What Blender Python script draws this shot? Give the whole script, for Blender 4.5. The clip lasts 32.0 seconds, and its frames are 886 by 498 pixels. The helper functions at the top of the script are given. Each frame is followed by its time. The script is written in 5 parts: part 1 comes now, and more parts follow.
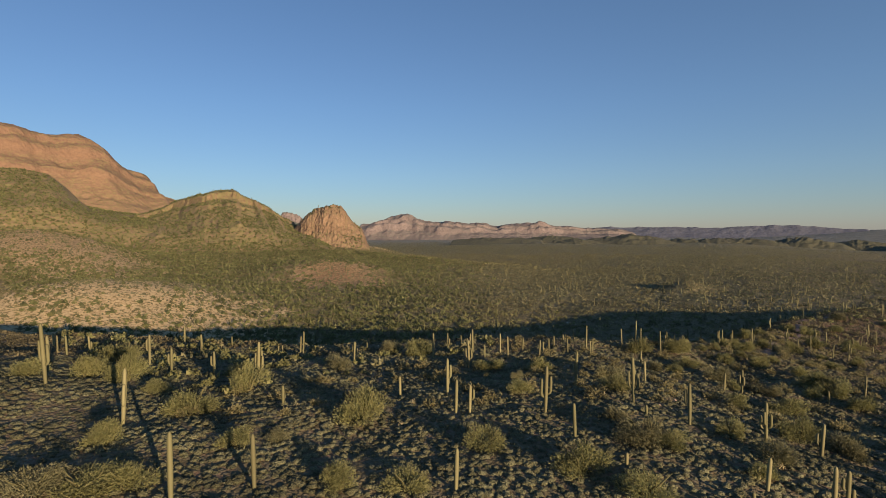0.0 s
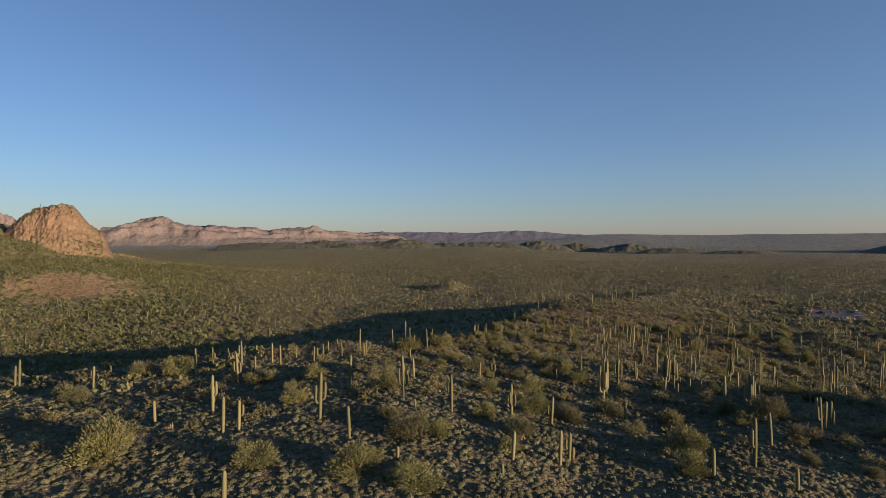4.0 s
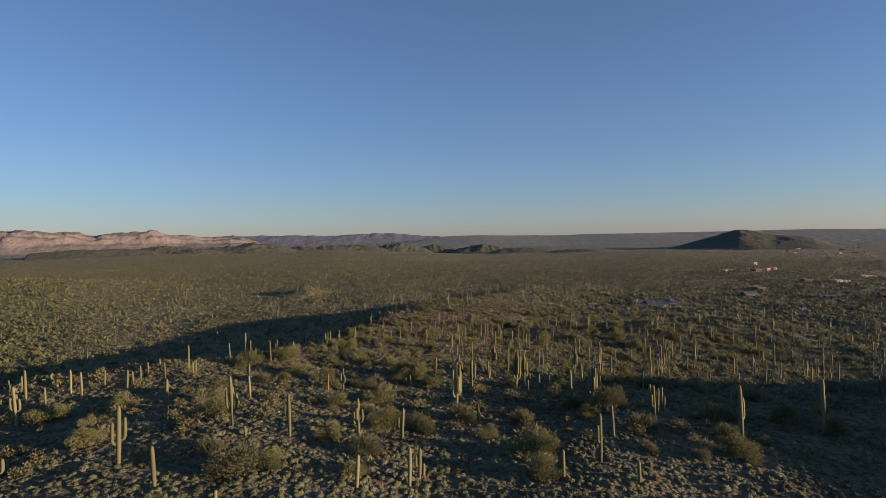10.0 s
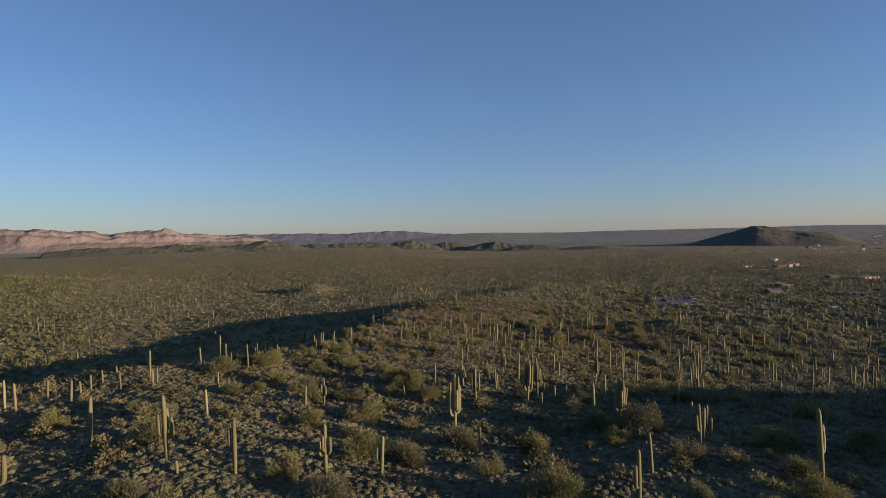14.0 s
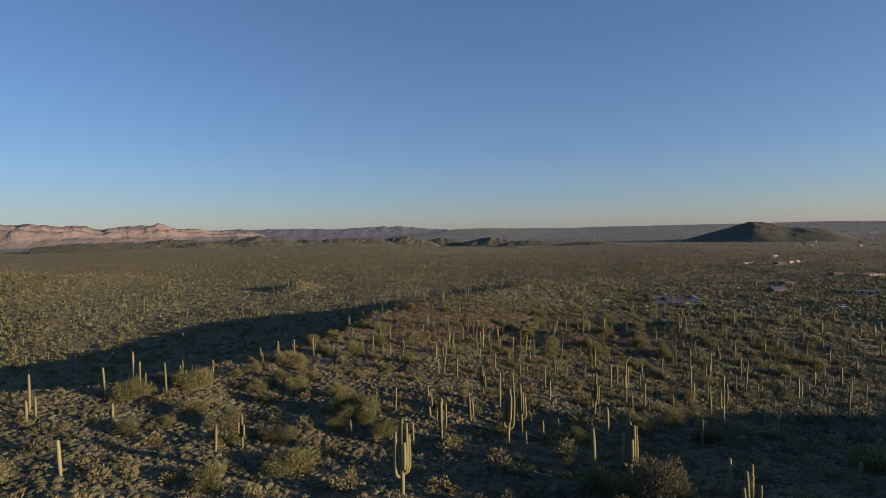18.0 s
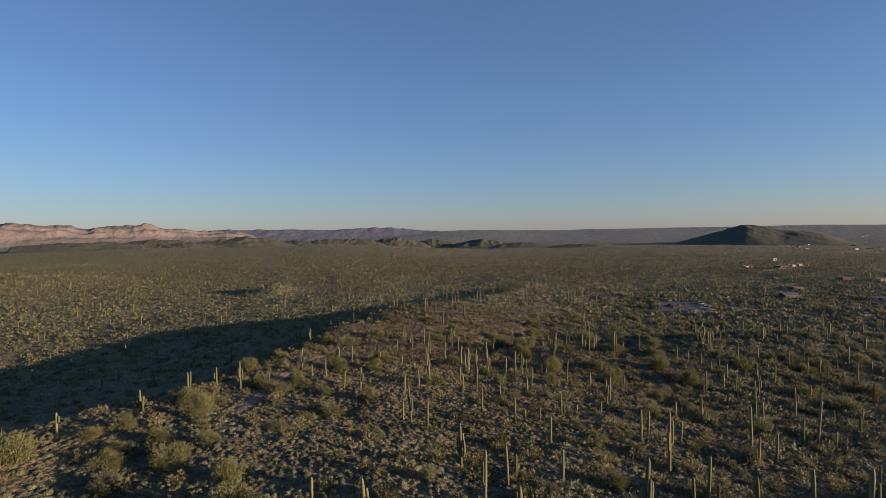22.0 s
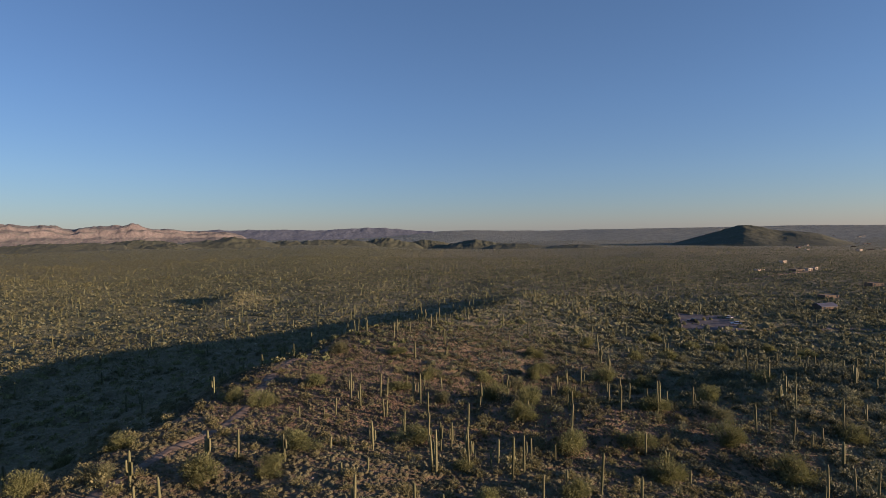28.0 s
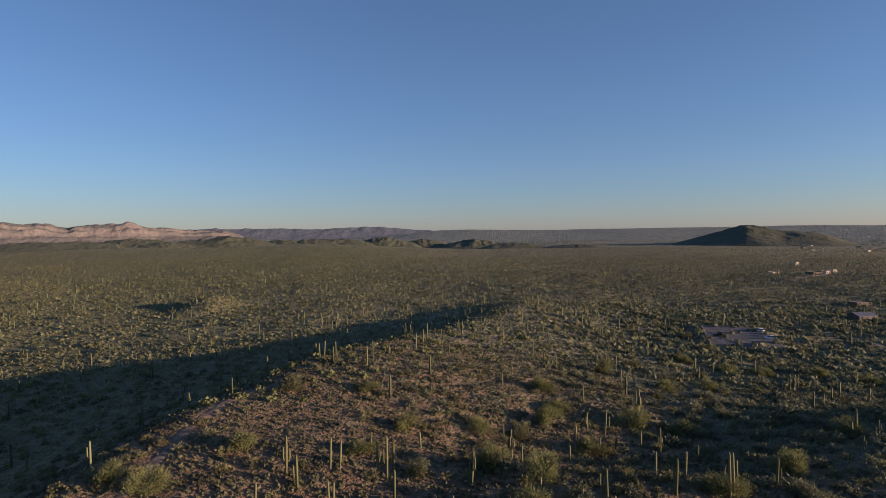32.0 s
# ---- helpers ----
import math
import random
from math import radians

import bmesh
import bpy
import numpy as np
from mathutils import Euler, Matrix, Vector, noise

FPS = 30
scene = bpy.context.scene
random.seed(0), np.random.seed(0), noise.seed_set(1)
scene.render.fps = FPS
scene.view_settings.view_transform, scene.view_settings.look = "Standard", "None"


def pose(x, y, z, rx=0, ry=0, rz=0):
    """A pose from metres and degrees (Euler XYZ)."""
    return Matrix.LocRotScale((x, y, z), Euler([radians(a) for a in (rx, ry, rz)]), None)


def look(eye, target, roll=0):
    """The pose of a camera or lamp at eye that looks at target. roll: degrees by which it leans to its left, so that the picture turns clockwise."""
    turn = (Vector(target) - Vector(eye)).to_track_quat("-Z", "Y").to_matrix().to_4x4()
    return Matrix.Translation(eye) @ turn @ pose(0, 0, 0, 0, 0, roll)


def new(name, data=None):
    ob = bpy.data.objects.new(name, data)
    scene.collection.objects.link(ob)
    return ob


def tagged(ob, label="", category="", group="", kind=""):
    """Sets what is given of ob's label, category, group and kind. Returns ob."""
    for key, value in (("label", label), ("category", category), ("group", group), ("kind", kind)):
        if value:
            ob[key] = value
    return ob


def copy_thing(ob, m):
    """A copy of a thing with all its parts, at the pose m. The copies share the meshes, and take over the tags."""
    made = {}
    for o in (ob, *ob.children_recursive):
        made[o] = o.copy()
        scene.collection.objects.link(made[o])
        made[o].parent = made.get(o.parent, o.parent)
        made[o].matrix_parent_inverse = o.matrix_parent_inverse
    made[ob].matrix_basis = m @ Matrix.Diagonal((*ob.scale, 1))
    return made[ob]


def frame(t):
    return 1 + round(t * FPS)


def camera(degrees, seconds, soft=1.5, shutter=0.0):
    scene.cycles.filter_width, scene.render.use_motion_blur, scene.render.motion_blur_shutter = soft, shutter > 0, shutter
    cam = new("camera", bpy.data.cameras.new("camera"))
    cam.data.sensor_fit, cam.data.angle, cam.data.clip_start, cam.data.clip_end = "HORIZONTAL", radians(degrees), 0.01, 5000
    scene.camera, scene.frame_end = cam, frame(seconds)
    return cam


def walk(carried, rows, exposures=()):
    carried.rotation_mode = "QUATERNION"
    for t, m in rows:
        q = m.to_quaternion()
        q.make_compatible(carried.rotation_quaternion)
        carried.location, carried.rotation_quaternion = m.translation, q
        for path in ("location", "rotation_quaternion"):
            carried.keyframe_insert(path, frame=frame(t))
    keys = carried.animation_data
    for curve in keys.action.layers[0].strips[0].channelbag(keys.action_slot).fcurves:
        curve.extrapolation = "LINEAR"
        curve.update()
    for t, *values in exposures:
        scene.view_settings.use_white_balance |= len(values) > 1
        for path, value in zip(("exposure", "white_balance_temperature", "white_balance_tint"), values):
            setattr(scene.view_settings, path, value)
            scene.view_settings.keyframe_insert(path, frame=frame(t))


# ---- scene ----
# The drone's way: seconds, place, tilt, lean and heading
FLIGHT = [
(0.0, -0.00, 0.00, 30.00, 88.098, 0.425, 40.225),
    (0.5, 0.02, -0.05, 29.98, 88.176, 0.406, 37.537),
    (1.0, 0.01, -0.07, 29.96, 88.236, 0.388, 34.971),
    (1.5, 0.03, -0.08, 29.98, 88.264, 0.387, 32.419),
    (2.0, 0.09, -0.10, 30.02, 88.293, 0.376, 29.583),
    (2.5, 0.18, -0.15, 30.07, 88.333, 0.345, 26.459),
    (3.0, 0.26, -0.24, 30.11, 88.363, 0.343, 23.177),
    (3.5, 0.30, -0.30, 30.14, 88.388, 0.364, 19.801),
    (4.0, 0.34, -0.30, 30.12, 88.432, 0.356, 16.400),
    (4.5, 0.37, -0.30, 30.05, 88.501, 0.333, 12.921),
    (5.0, 0.36, -0.35, 30.00, 88.571, 0.317, 9.398),
    (5.5, 0.31, -0.40, 29.99, 88.611, 0.312, 6.163),
    (6.0, 0.28, -0.39, 30.01, 88.610, 0.330, 3.668),
    (6.5, 0.30, -0.22, 30.04, 88.583, 0.394, 2.180),
    (7.0, 0.39, 0.14, 30.06, 88.569, 0.496, 1.474),
    (7.5, 0.49, 0.72, 30.07, 88.579, 0.600, 1.015),
    (8.0, 0.62, 1.57, 30.09, 88.585, 0.682, 0.618),
    (8.5, 0.78, 2.59, 30.13, 88.577, 0.750, 0.488),
    (9.0, 0.96, 3.76, 30.08, 88.564, 0.829, 0.711),
    (9.5, 1.13, 5.09, 29.89, 88.549, 0.932, 1.125),
    (10.0, 1.30, 6.54, 29.63, 88.520, 1.043, 1.527),
    (10.5, 1.48, 8.06, 29.39, 88.482, 1.135, 1.855),
    (11.0, 1.69, 9.65, 29.16, 88.460, 1.215, 2.123),
    (11.5, 1.91, 11.31, 28.96, 88.440, 1.285, 2.350),
    (12.0, 2.16, 13.06, 28.76, 88.414, 1.333, 2.547),
    (12.5, 2.40, 14.94, 28.54, 88.387, 1.355, 2.699),
    (13.0, 2.62, 16.96, 28.32, 88.357, 1.341, 2.804),
    (13.5, 2.85, 19.08, 28.09, 88.330, 1.301, 2.844),
    (14.0, 3.12, 21.22, 27.88, 88.305, 1.258, 2.832),
    (14.5, 3.48, 23.37, 27.72, 88.265, 1.238, 2.811),
    (15.0, 3.92, 25.56, 27.60, 88.195, 1.272, 2.793),
    (15.5, 4.45, 27.80, 27.55, 88.105, 1.348, 2.776),
    (16.0, 5.04, 30.09, 27.52, 88.041, 1.389, 2.753),
    (16.5, 5.65, 32.42, 27.49, 88.021, 1.320, 2.694),
    (17.0, 6.25, 34.87, 27.46, 87.987, 1.235, 2.591),
    (17.5, 6.74, 37.57, 27.43, 87.904, 1.231, 2.503),
    (18.0, 7.07, 40.64, 27.34, 87.827, 1.178, 2.443),
    (18.5, 7.36, 44.06, 27.18, 87.804, 1.029, 2.380),
    (19.0, 7.68, 47.70, 26.95, 87.818, 0.915, 2.306),
    (19.5, 7.99, 51.48, 26.70, 87.839, 0.855, 2.212),
    (20.0, 8.26, 55.38, 26.45, 87.859, 0.789, 2.078),
    (20.5, 8.51, 59.39, 26.23, 87.869, 0.760, 1.922),
    (21.0, 8.81, 63.55, 26.03, 87.885, 0.783, 1.786),
    (21.5, 9.16, 67.80, 25.85, 87.937, 0.811, 1.680),
    (22.0, 9.56, 72.08, 25.73, 87.987, 0.853, 1.592),
    (22.5, 9.97, 76.38, 25.67, 87.996, 0.907, 1.486),
    (23.0, 10.37, 80.75, 25.63, 87.987, 0.951, 1.375),
    (23.5, 10.80, 85.13, 25.63, 87.980, 0.984, 1.297),
    (24.0, 11.30, 89.47, 25.69, 87.972, 1.010, 1.245),
    (24.5, 11.84, 93.74, 25.78, 87.964, 1.017, 1.207),
    (25.0, 12.27, 97.98, 25.85, 87.979, 0.961, 1.158),
    (25.5, 12.58, 102.22, 25.87, 88.008, 0.838, 1.100),
    (26.0, 12.93, 106.44, 25.90, 88.022, 0.750, 1.059),
    (26.5, 13.32, 110.63, 25.93, 88.019, 0.762, 1.040),
    (27.0, 13.72, 114.82, 25.97, 88.013, 0.820, 1.029),
    (27.5, 14.09, 119.04, 26.02, 88.013, 0.851, 1.006),
    (28.0, 14.40, 123.31, 26.08, 88.008, 0.857, 0.963),
    (28.5, 14.70, 127.62, 26.16, 87.991, 0.853, 0.921),
    (29.0, 15.04, 131.90, 26.26, 87.969, 0.803, 0.911),
    (29.5, 15.44, 136.20, 26.33, 87.943, 0.736, 0.927),
    (30.0, 15.83, 140.49, 26.35, 87.930, 0.696, 0.943),
    (30.5, 16.21, 144.69, 26.36, 87.937, 0.690, 0.944),
    (31.0, 16.57, 148.87, 26.39, 87.940, 0.721, 0.913),
    (31.5, 16.88, 153.12, 26.40, 87.932, 0.738, 0.874),
    (32.0, 17.19, 157.36, 26.39, 87.917, 0.714, 0.877),
]


def drone_pose(x, y, z, tilt, lean, heading):
    """Level heading, then tilt from straight down, then the lean of the picture."""
    return pose(x, y, z, 0, 0, heading) @ pose(0, 0, 0, tilt) @ pose(0, 0, 0, 0, 0, -lean)


cam = camera(79.15, 32.0, soft=0.8)
walk(cam, [(t, drone_pose(x, y, z, a, b, c)) for t, x, y, z, a, b, c in FLIGHT],
     [(0.0, 0.85, 7600, 24), (6.0, 0.83, 7350, 29), (16.0, 0.82, 7150, 29), (32.0, 0.81, 7050, 29)])

# ---- light ----
SUN_HEIGHT, SUN_BEARING = 7.4, 105.0          # degrees above the plain, clockwise from +y
world = bpy.data.worlds.new("sky")
scene.world = world
world.use_nodes = True
wn, wl = world.node_tree.nodes, world.node_tree.links
sky = wn.new("ShaderNodeTexSky")
sky.sky_type, sky.sun_disc = "NISHITA", False
sky.sun_elevation, sky.sun_rotation = radians(SUN_HEIGHT), radians(SUN_BEARING)
sky.air_density, sky.dust_density, sky.ozone_density = 0.9, 0.2, 4.5
haze = wn.new("ShaderNodeMix")                # thin even haze over the clear sky
haze.data_type = "RGBA"
haze.inputs[0].default_value = 0.28
haze.inputs[7].default_value = (1.25, 2.4, 3.6, 1)
wl.new(sky.outputs[0], haze.inputs[6])
# clearer and deeper blue overhead, paler toward the horizon
way = wn.new("ShaderNodeTexCoord")
up = wn.new("ShaderNodeSeparateXYZ")
wl.new(way.outputs["Generated"], up.inputs[0])
depth_ramp = wn.new("ShaderNodeValToRGB")
while len(depth_ramp.color_ramp.elements) < 5:
    depth_ramp.color_ramp.elements.new(0.5)
for stop, (place, colour) in zip(depth_ramp.color_ramp.elements, ((0.0, (1.0, 0.91, 0.84, 1)), (0.10, (0.98, 0.94, 0.905, 1)), (0.22, (0.86, 0.90, 0.91, 1)), (0.42, (0.67, 0.77, 0.83, 1)), (0.8, (0.60, 0.71, 0.79, 1)))):
    stop.position, stop.color = place, colour
wl.new(up.outputs[2], depth_ramp.inputs[0])
clear = wn.new("ShaderNodeMix")
clear.data_type, clear.blend_type = "RGBA", "MULTIPLY"
clear.inputs[0].default_value = 1.0
wl.new(haze.outputs[2], clear.inputs[6])
wl.new(depth_ramp.outputs[0], clear.inputs[7])
wl.new(clear.outputs[2], wn["Background"].inputs[0])
wn["Background"].inputs[1].default_value = 0.104

sun = new("sun", bpy.data.lights.new("sun", "SUN"))
sun.data.energy, sun.data.angle, sun.data.color = 4.75, radians(0.5), (1.0, 0.80, 0.54)
b0, e0 = radians(SUN_BEARING), radians(SUN_HEIGHT)
sun.matrix_world = look((0, 0, 0), (-math.sin(b0) * math.cos(e0), -math.cos(b0) * math.cos(e0), -math.sin(e0)))
sun.location = (400, -100, 300)

# ---- noise and terrain ----
rng = np.random.default_rng(11)


def lattice(ix, iy, seed):
    h = (ix.astype(np.int64) * 374761393 + iy.astype(np.int64) * 668265263 + seed * 1442695041) & 0xFFFFFFFF
    h = ((h ^ (h >> 13)) * 1274126177) & 0xFFFFFFFF
    return ((h ^ (h >> 16)) & 0xFFFF) / 65535.0


def value_noise(x, y, seed=0):
    """Smooth noise from -1 to 1 with cells one unit wide."""
    x, y = np.asarray(x, float), np.asarray(y, float)
    ix, iy = np.floor(x), np.floor(y)
    u, v = x - ix, y - iy
    u, v = u * u * u * (u * (u * 6 - 15) + 10), v * v * v * (v * (v * 6 - 15) + 10)
    a, b = lattice(ix, iy, seed), lattice(ix + 1, iy, seed)
    c, d = lattice(ix, iy + 1, seed), lattice(ix + 1, iy + 1, seed)
    return 2 * ((a + (b - a) * u) * (1 - v) + (c + (d - c) * u) * v) - 1


def fbm(x, y, octaves=4, seed=0, gain=0.5):
    total, amp = 0.0, 1.0
    for k in range(octaves):
        total = total + amp * value_noise(x * 2.03 ** k + 17.3 * k, y * 2.03 ** k - 9.1 * k, seed + k)
        amp *= gain
    return total


def ridged(x, y, octaves=4, seed=0):
    total, amp = 0.0, 1.0
    for k in range(octaves):
        total = total + amp * (1 - 2 * np.abs(value_noise(x * 2.1 ** k, y * 2.1 ** k, seed + k)))
        amp *= 0.5
    return total


def ease(a, b, v):
    s = np.clip((v - a) / (b - a), 0, 1)
    return s * s * (3 - 2 * s)


def bump(x, y, cx, cy, rx, ry, turn, height):
    """A rounded hill of that height."""
    c, s = math.cos(radians(turn)), math.sin(radians(turn))
    u, v = ((x - cx) * c + (y - cy) * s) / rx, (-(x - cx) * s + (y - cy) * c) / ry
    return height * np.exp(-(u * u + v * v))


# crest of the long ridge under the flight: x, y, height
TRAIL_LINE = [(-24.6, 150), (-25, 158), (-26.2, 168), (-26.5, 187), (-24.8, 205), (-24.4, 217), (-25.9, 229), (-27.8, 241), (-28.5, 252), (-28.2, 261), (-26, 269), (-21.5, 274)]
CREST = [(-420, -60, 10), (-170, 34, 3.5), (-108, 77, 1.0), (-62, 112, 4.2), (-42, 136, 2.2), (-37, 160, -1.3),
         (-33, 195, -4.3), (-32, 232, -6.4), (-30.5, 255, -7.2), (-24, 278, -7), (-17, 297, -6.8), (-3, 322, -8.5), (10, 348, -11),
         (28, 385, -13), (50, 440, -15.5), (66, 485, -18.5), (86, 545, -27)]


def crest_at(x, y):
    """Signed distance to the crest (positive on the sunny side), and the crest's height there."""
    best = np.full(np.shape(x), 1e9)
    side, top = np.zeros(np.shape(x)), np.zeros(np.shape(x))
    for (ax, ay, az), (bx, by, bz) in zip(CREST[:-1], CREST[1:]):
        dx, dy = bx - ax, by - ay
        t = np.clip(((x - ax) * dx + (y - ay) * dy) / (dx * dx + dy * dy), 0, 1)
        d = np.hypot(x - ax - t * dx, y - ay - t * dy)
        near = d < best
        best = np.where(near, d, best)
        side = np.where(near, np.sign(dy * (x - ax) - dx * (y - ay)), side)
        top = np.where(near, az + t * (bz - az), top)
    return best * side, top


def terrain(x, y):
    """Height of the desert floor."""
    x, y = np.asarray(x, float), np.asarray(y, float)
    r = np.hypot(x, y)
    west = ease(20 + 27 * ease(600, 1200, r), 58, np.degrees(np.arctan2(-x, y + 1e-9))) * (y > -2000)
    west = np.where((x < 0) & (y <= 0), 1.0, west)
    north = np.interp(r, [0, 450, 760, 1500, 2700, 3400, 4000, 4900], [-23, -24, -27, -40, -58, -40, -12, 17])
    to_west = np.interp(r, [0, 270, 420, 650, 900, 1300, 2000, 4900], [-24, -24, -14, 1, 16, 42, 72, 150])
    before_ranges = np.interp(r, [0, 450, 760, 1500, 2700, 3400, 4900], [-23, -24, -26, -29, -35, -37, -36])
    north = north + (before_ranges - north) * ease(-2, 15, np.degrees(np.arctan2(-x, y + 1e-9)))
    plain = north * (1 - west) + to_west * west
    plain = plain + 1.2 * fbm(x / 90, y / 90, 3, 5) * ease(60, 300, r) + 6 * fbm(x / 700, y / 700, 2, 9) * ease(400, 1200, r)
    d, top = crest_at(x, y)
    # shady side falls steeply, sunny side gently
    rise = np.maximum(top - plain, 0)
    shady = np.exp(-(np.maximum(-d, 0) / 28.0) ** 1.6)
    wide = np.interp(y, [0, 60, 120, 200, 300, 400, 500], [900, 320, 190, 130, 80, 60, 45])
    sunny = np.exp(-(np.maximum(d, 0) / wide) ** 1.5)
    z = plain + rise * np.where(d < 0, shady, sunny)
    # hilltop under the start of the flight
    z = z + bump(x, y, -82, 4, 66, 56, 20, 10.0)
    # spurs, hollows and knolls round about
    z = z + bump(x, y, 14, 219, 44, 17, -6, -2.2)
    z = z + bump(x, y, -95, 352, 48, 42, 0, 2.5)
    z = z + bump(x, y, 44, 262, 36, 17, 0, -3.4)
    z = z + bump(x, y, 50, 229, 30, 17, 0, 3.6)
    z = z + bump(x, y, 88, 236, 22, 22, 0, 3.5)
    z = z + bump(x, y, -29, 64, 26, 26, 0, 2.4)
    z = z + bump(x, y, 31, 73, 34, 28, 0, 3.0)
    z = z + bump(x, y, 33, 113, 20, 20, 0, 1.8)
    z = z + bump(x, y, 72, 78, 24, 42, 0, 2.8)
    z = z + bump(x, y, 20, 292, 34, 26, 30, 1.0)
    z = z + bump(x, y, 130, 261, 40, 25, 4, 8.5)
    # three hills never in view, added to throw shade on the east slope
    z = z + bump(x, y, 266, 58, 66, 58, -15, 39.0)
    z = z + bump(x, y, 246, 138, 46, 50, -10, 15.0)
    z = z + bump(x, y, 262, -12, 60, 48, 0, 22.0)
    z = z + bump(x, y, 54, 76, 40, 44, 0, 2.6)
    z = z + bump(x, y, -144, 512, 15, 24, 10, 7.5)
    z = z + bump(x, y, -360, 98, 85, 75, 70, 18.0)
    z = z + bump(x, y, -660, 146, 130, 78, 0, 33.0)
    z = z + bump(x, y, -400, 322, 70, 48, 40, 13.0)
    z = z + bump(x, y, -690, 640, 40, 30, 40, 8.0)
    z = z + (0.5 * fbm(x / 14, y / 14, 3, 21) + 0.12 * fbm(x / 2.5, y / 2.5, 2, 31)) * ease(1500, 500, r)
    # the levelled car park
    lot = ease(1.5, 1.05, np.maximum(np.abs((x - 143) * 0.9373 - (y - 393) * 0.3486) / 13, np.abs((x - 143) * 0.3486 + (y - 393) * 0.9373) / 23))
    return z * (1 - lot) + LOT_Z * lot


LOT_Z = -21.8


def ground_z(x, y):
    return float(terrain(np.array([x]), np.array([y]))[0])


# ---- materials ----
def nodes_of(name, rough=0.9, bump_scale=0.0, bump_size=0.05):
    m = bpy.data.materials.new(name)
    m.use_nodes = True
    n, l = m.node_tree.nodes, m.node_tree.links
    p = n["Principled BSDF"]
    p.inputs["Roughness"].default_value = rough
    p.inputs["Specular IOR Level"].default_value = 0.25
    return m, n, l, p


def noise_node(n, l, scale, detail=4.0, vec=None):
    t = n.new("ShaderNodeTexNoise")
    t.inputs["Scale"].default_value, t.inputs["Detail"].default_value = scale, detail
    if vec is not None:
        l.new(vec, t.inputs["Vector"])
    return t.outputs["Fac"]


def ramp(n, l, fac, stops):
    r = n.new("ShaderNodeValToRGB")
    while len(r.color_ramp.elements) < len(stops):
        r.color_ramp.elements.new(0.5)
    for e, (at, col) in zip(r.color_ramp.elements, stops):
        e.position, e.color = at, (*col, 1) if len(col) == 3 else (col[0], col[0], col[0], 1)
    l.new(fac, r.inputs["Fac"])
    return r.outputs["Color"]


def blend(n, l, fac, a, b, how="MIX"):
    m = n.new("ShaderNodeMix")
    m.data_type, m.blend_type = "RGBA", how
    for socket, v in ((m.inputs[0], fac), (m.inputs[6], a), (m.inputs[7], b)):
        if isinstance(v, (int, float)):
            socket.default_value = v
        elif isinstance(v, tuple):
            socket.default_value = (*v, 1)
        else:
            l.new(v, socket)
    return m.outputs[2]


def relief(n, l, p, height, strength, distance):
    b = n.new("ShaderNodeBump")
    b.inputs["Strength"].default_value, b.inputs["Distance"].default_value = strength, distance
    l.new(height, b.inputs["Height"])
    l.new(b.outputs[0], p.inputs["Normal"])


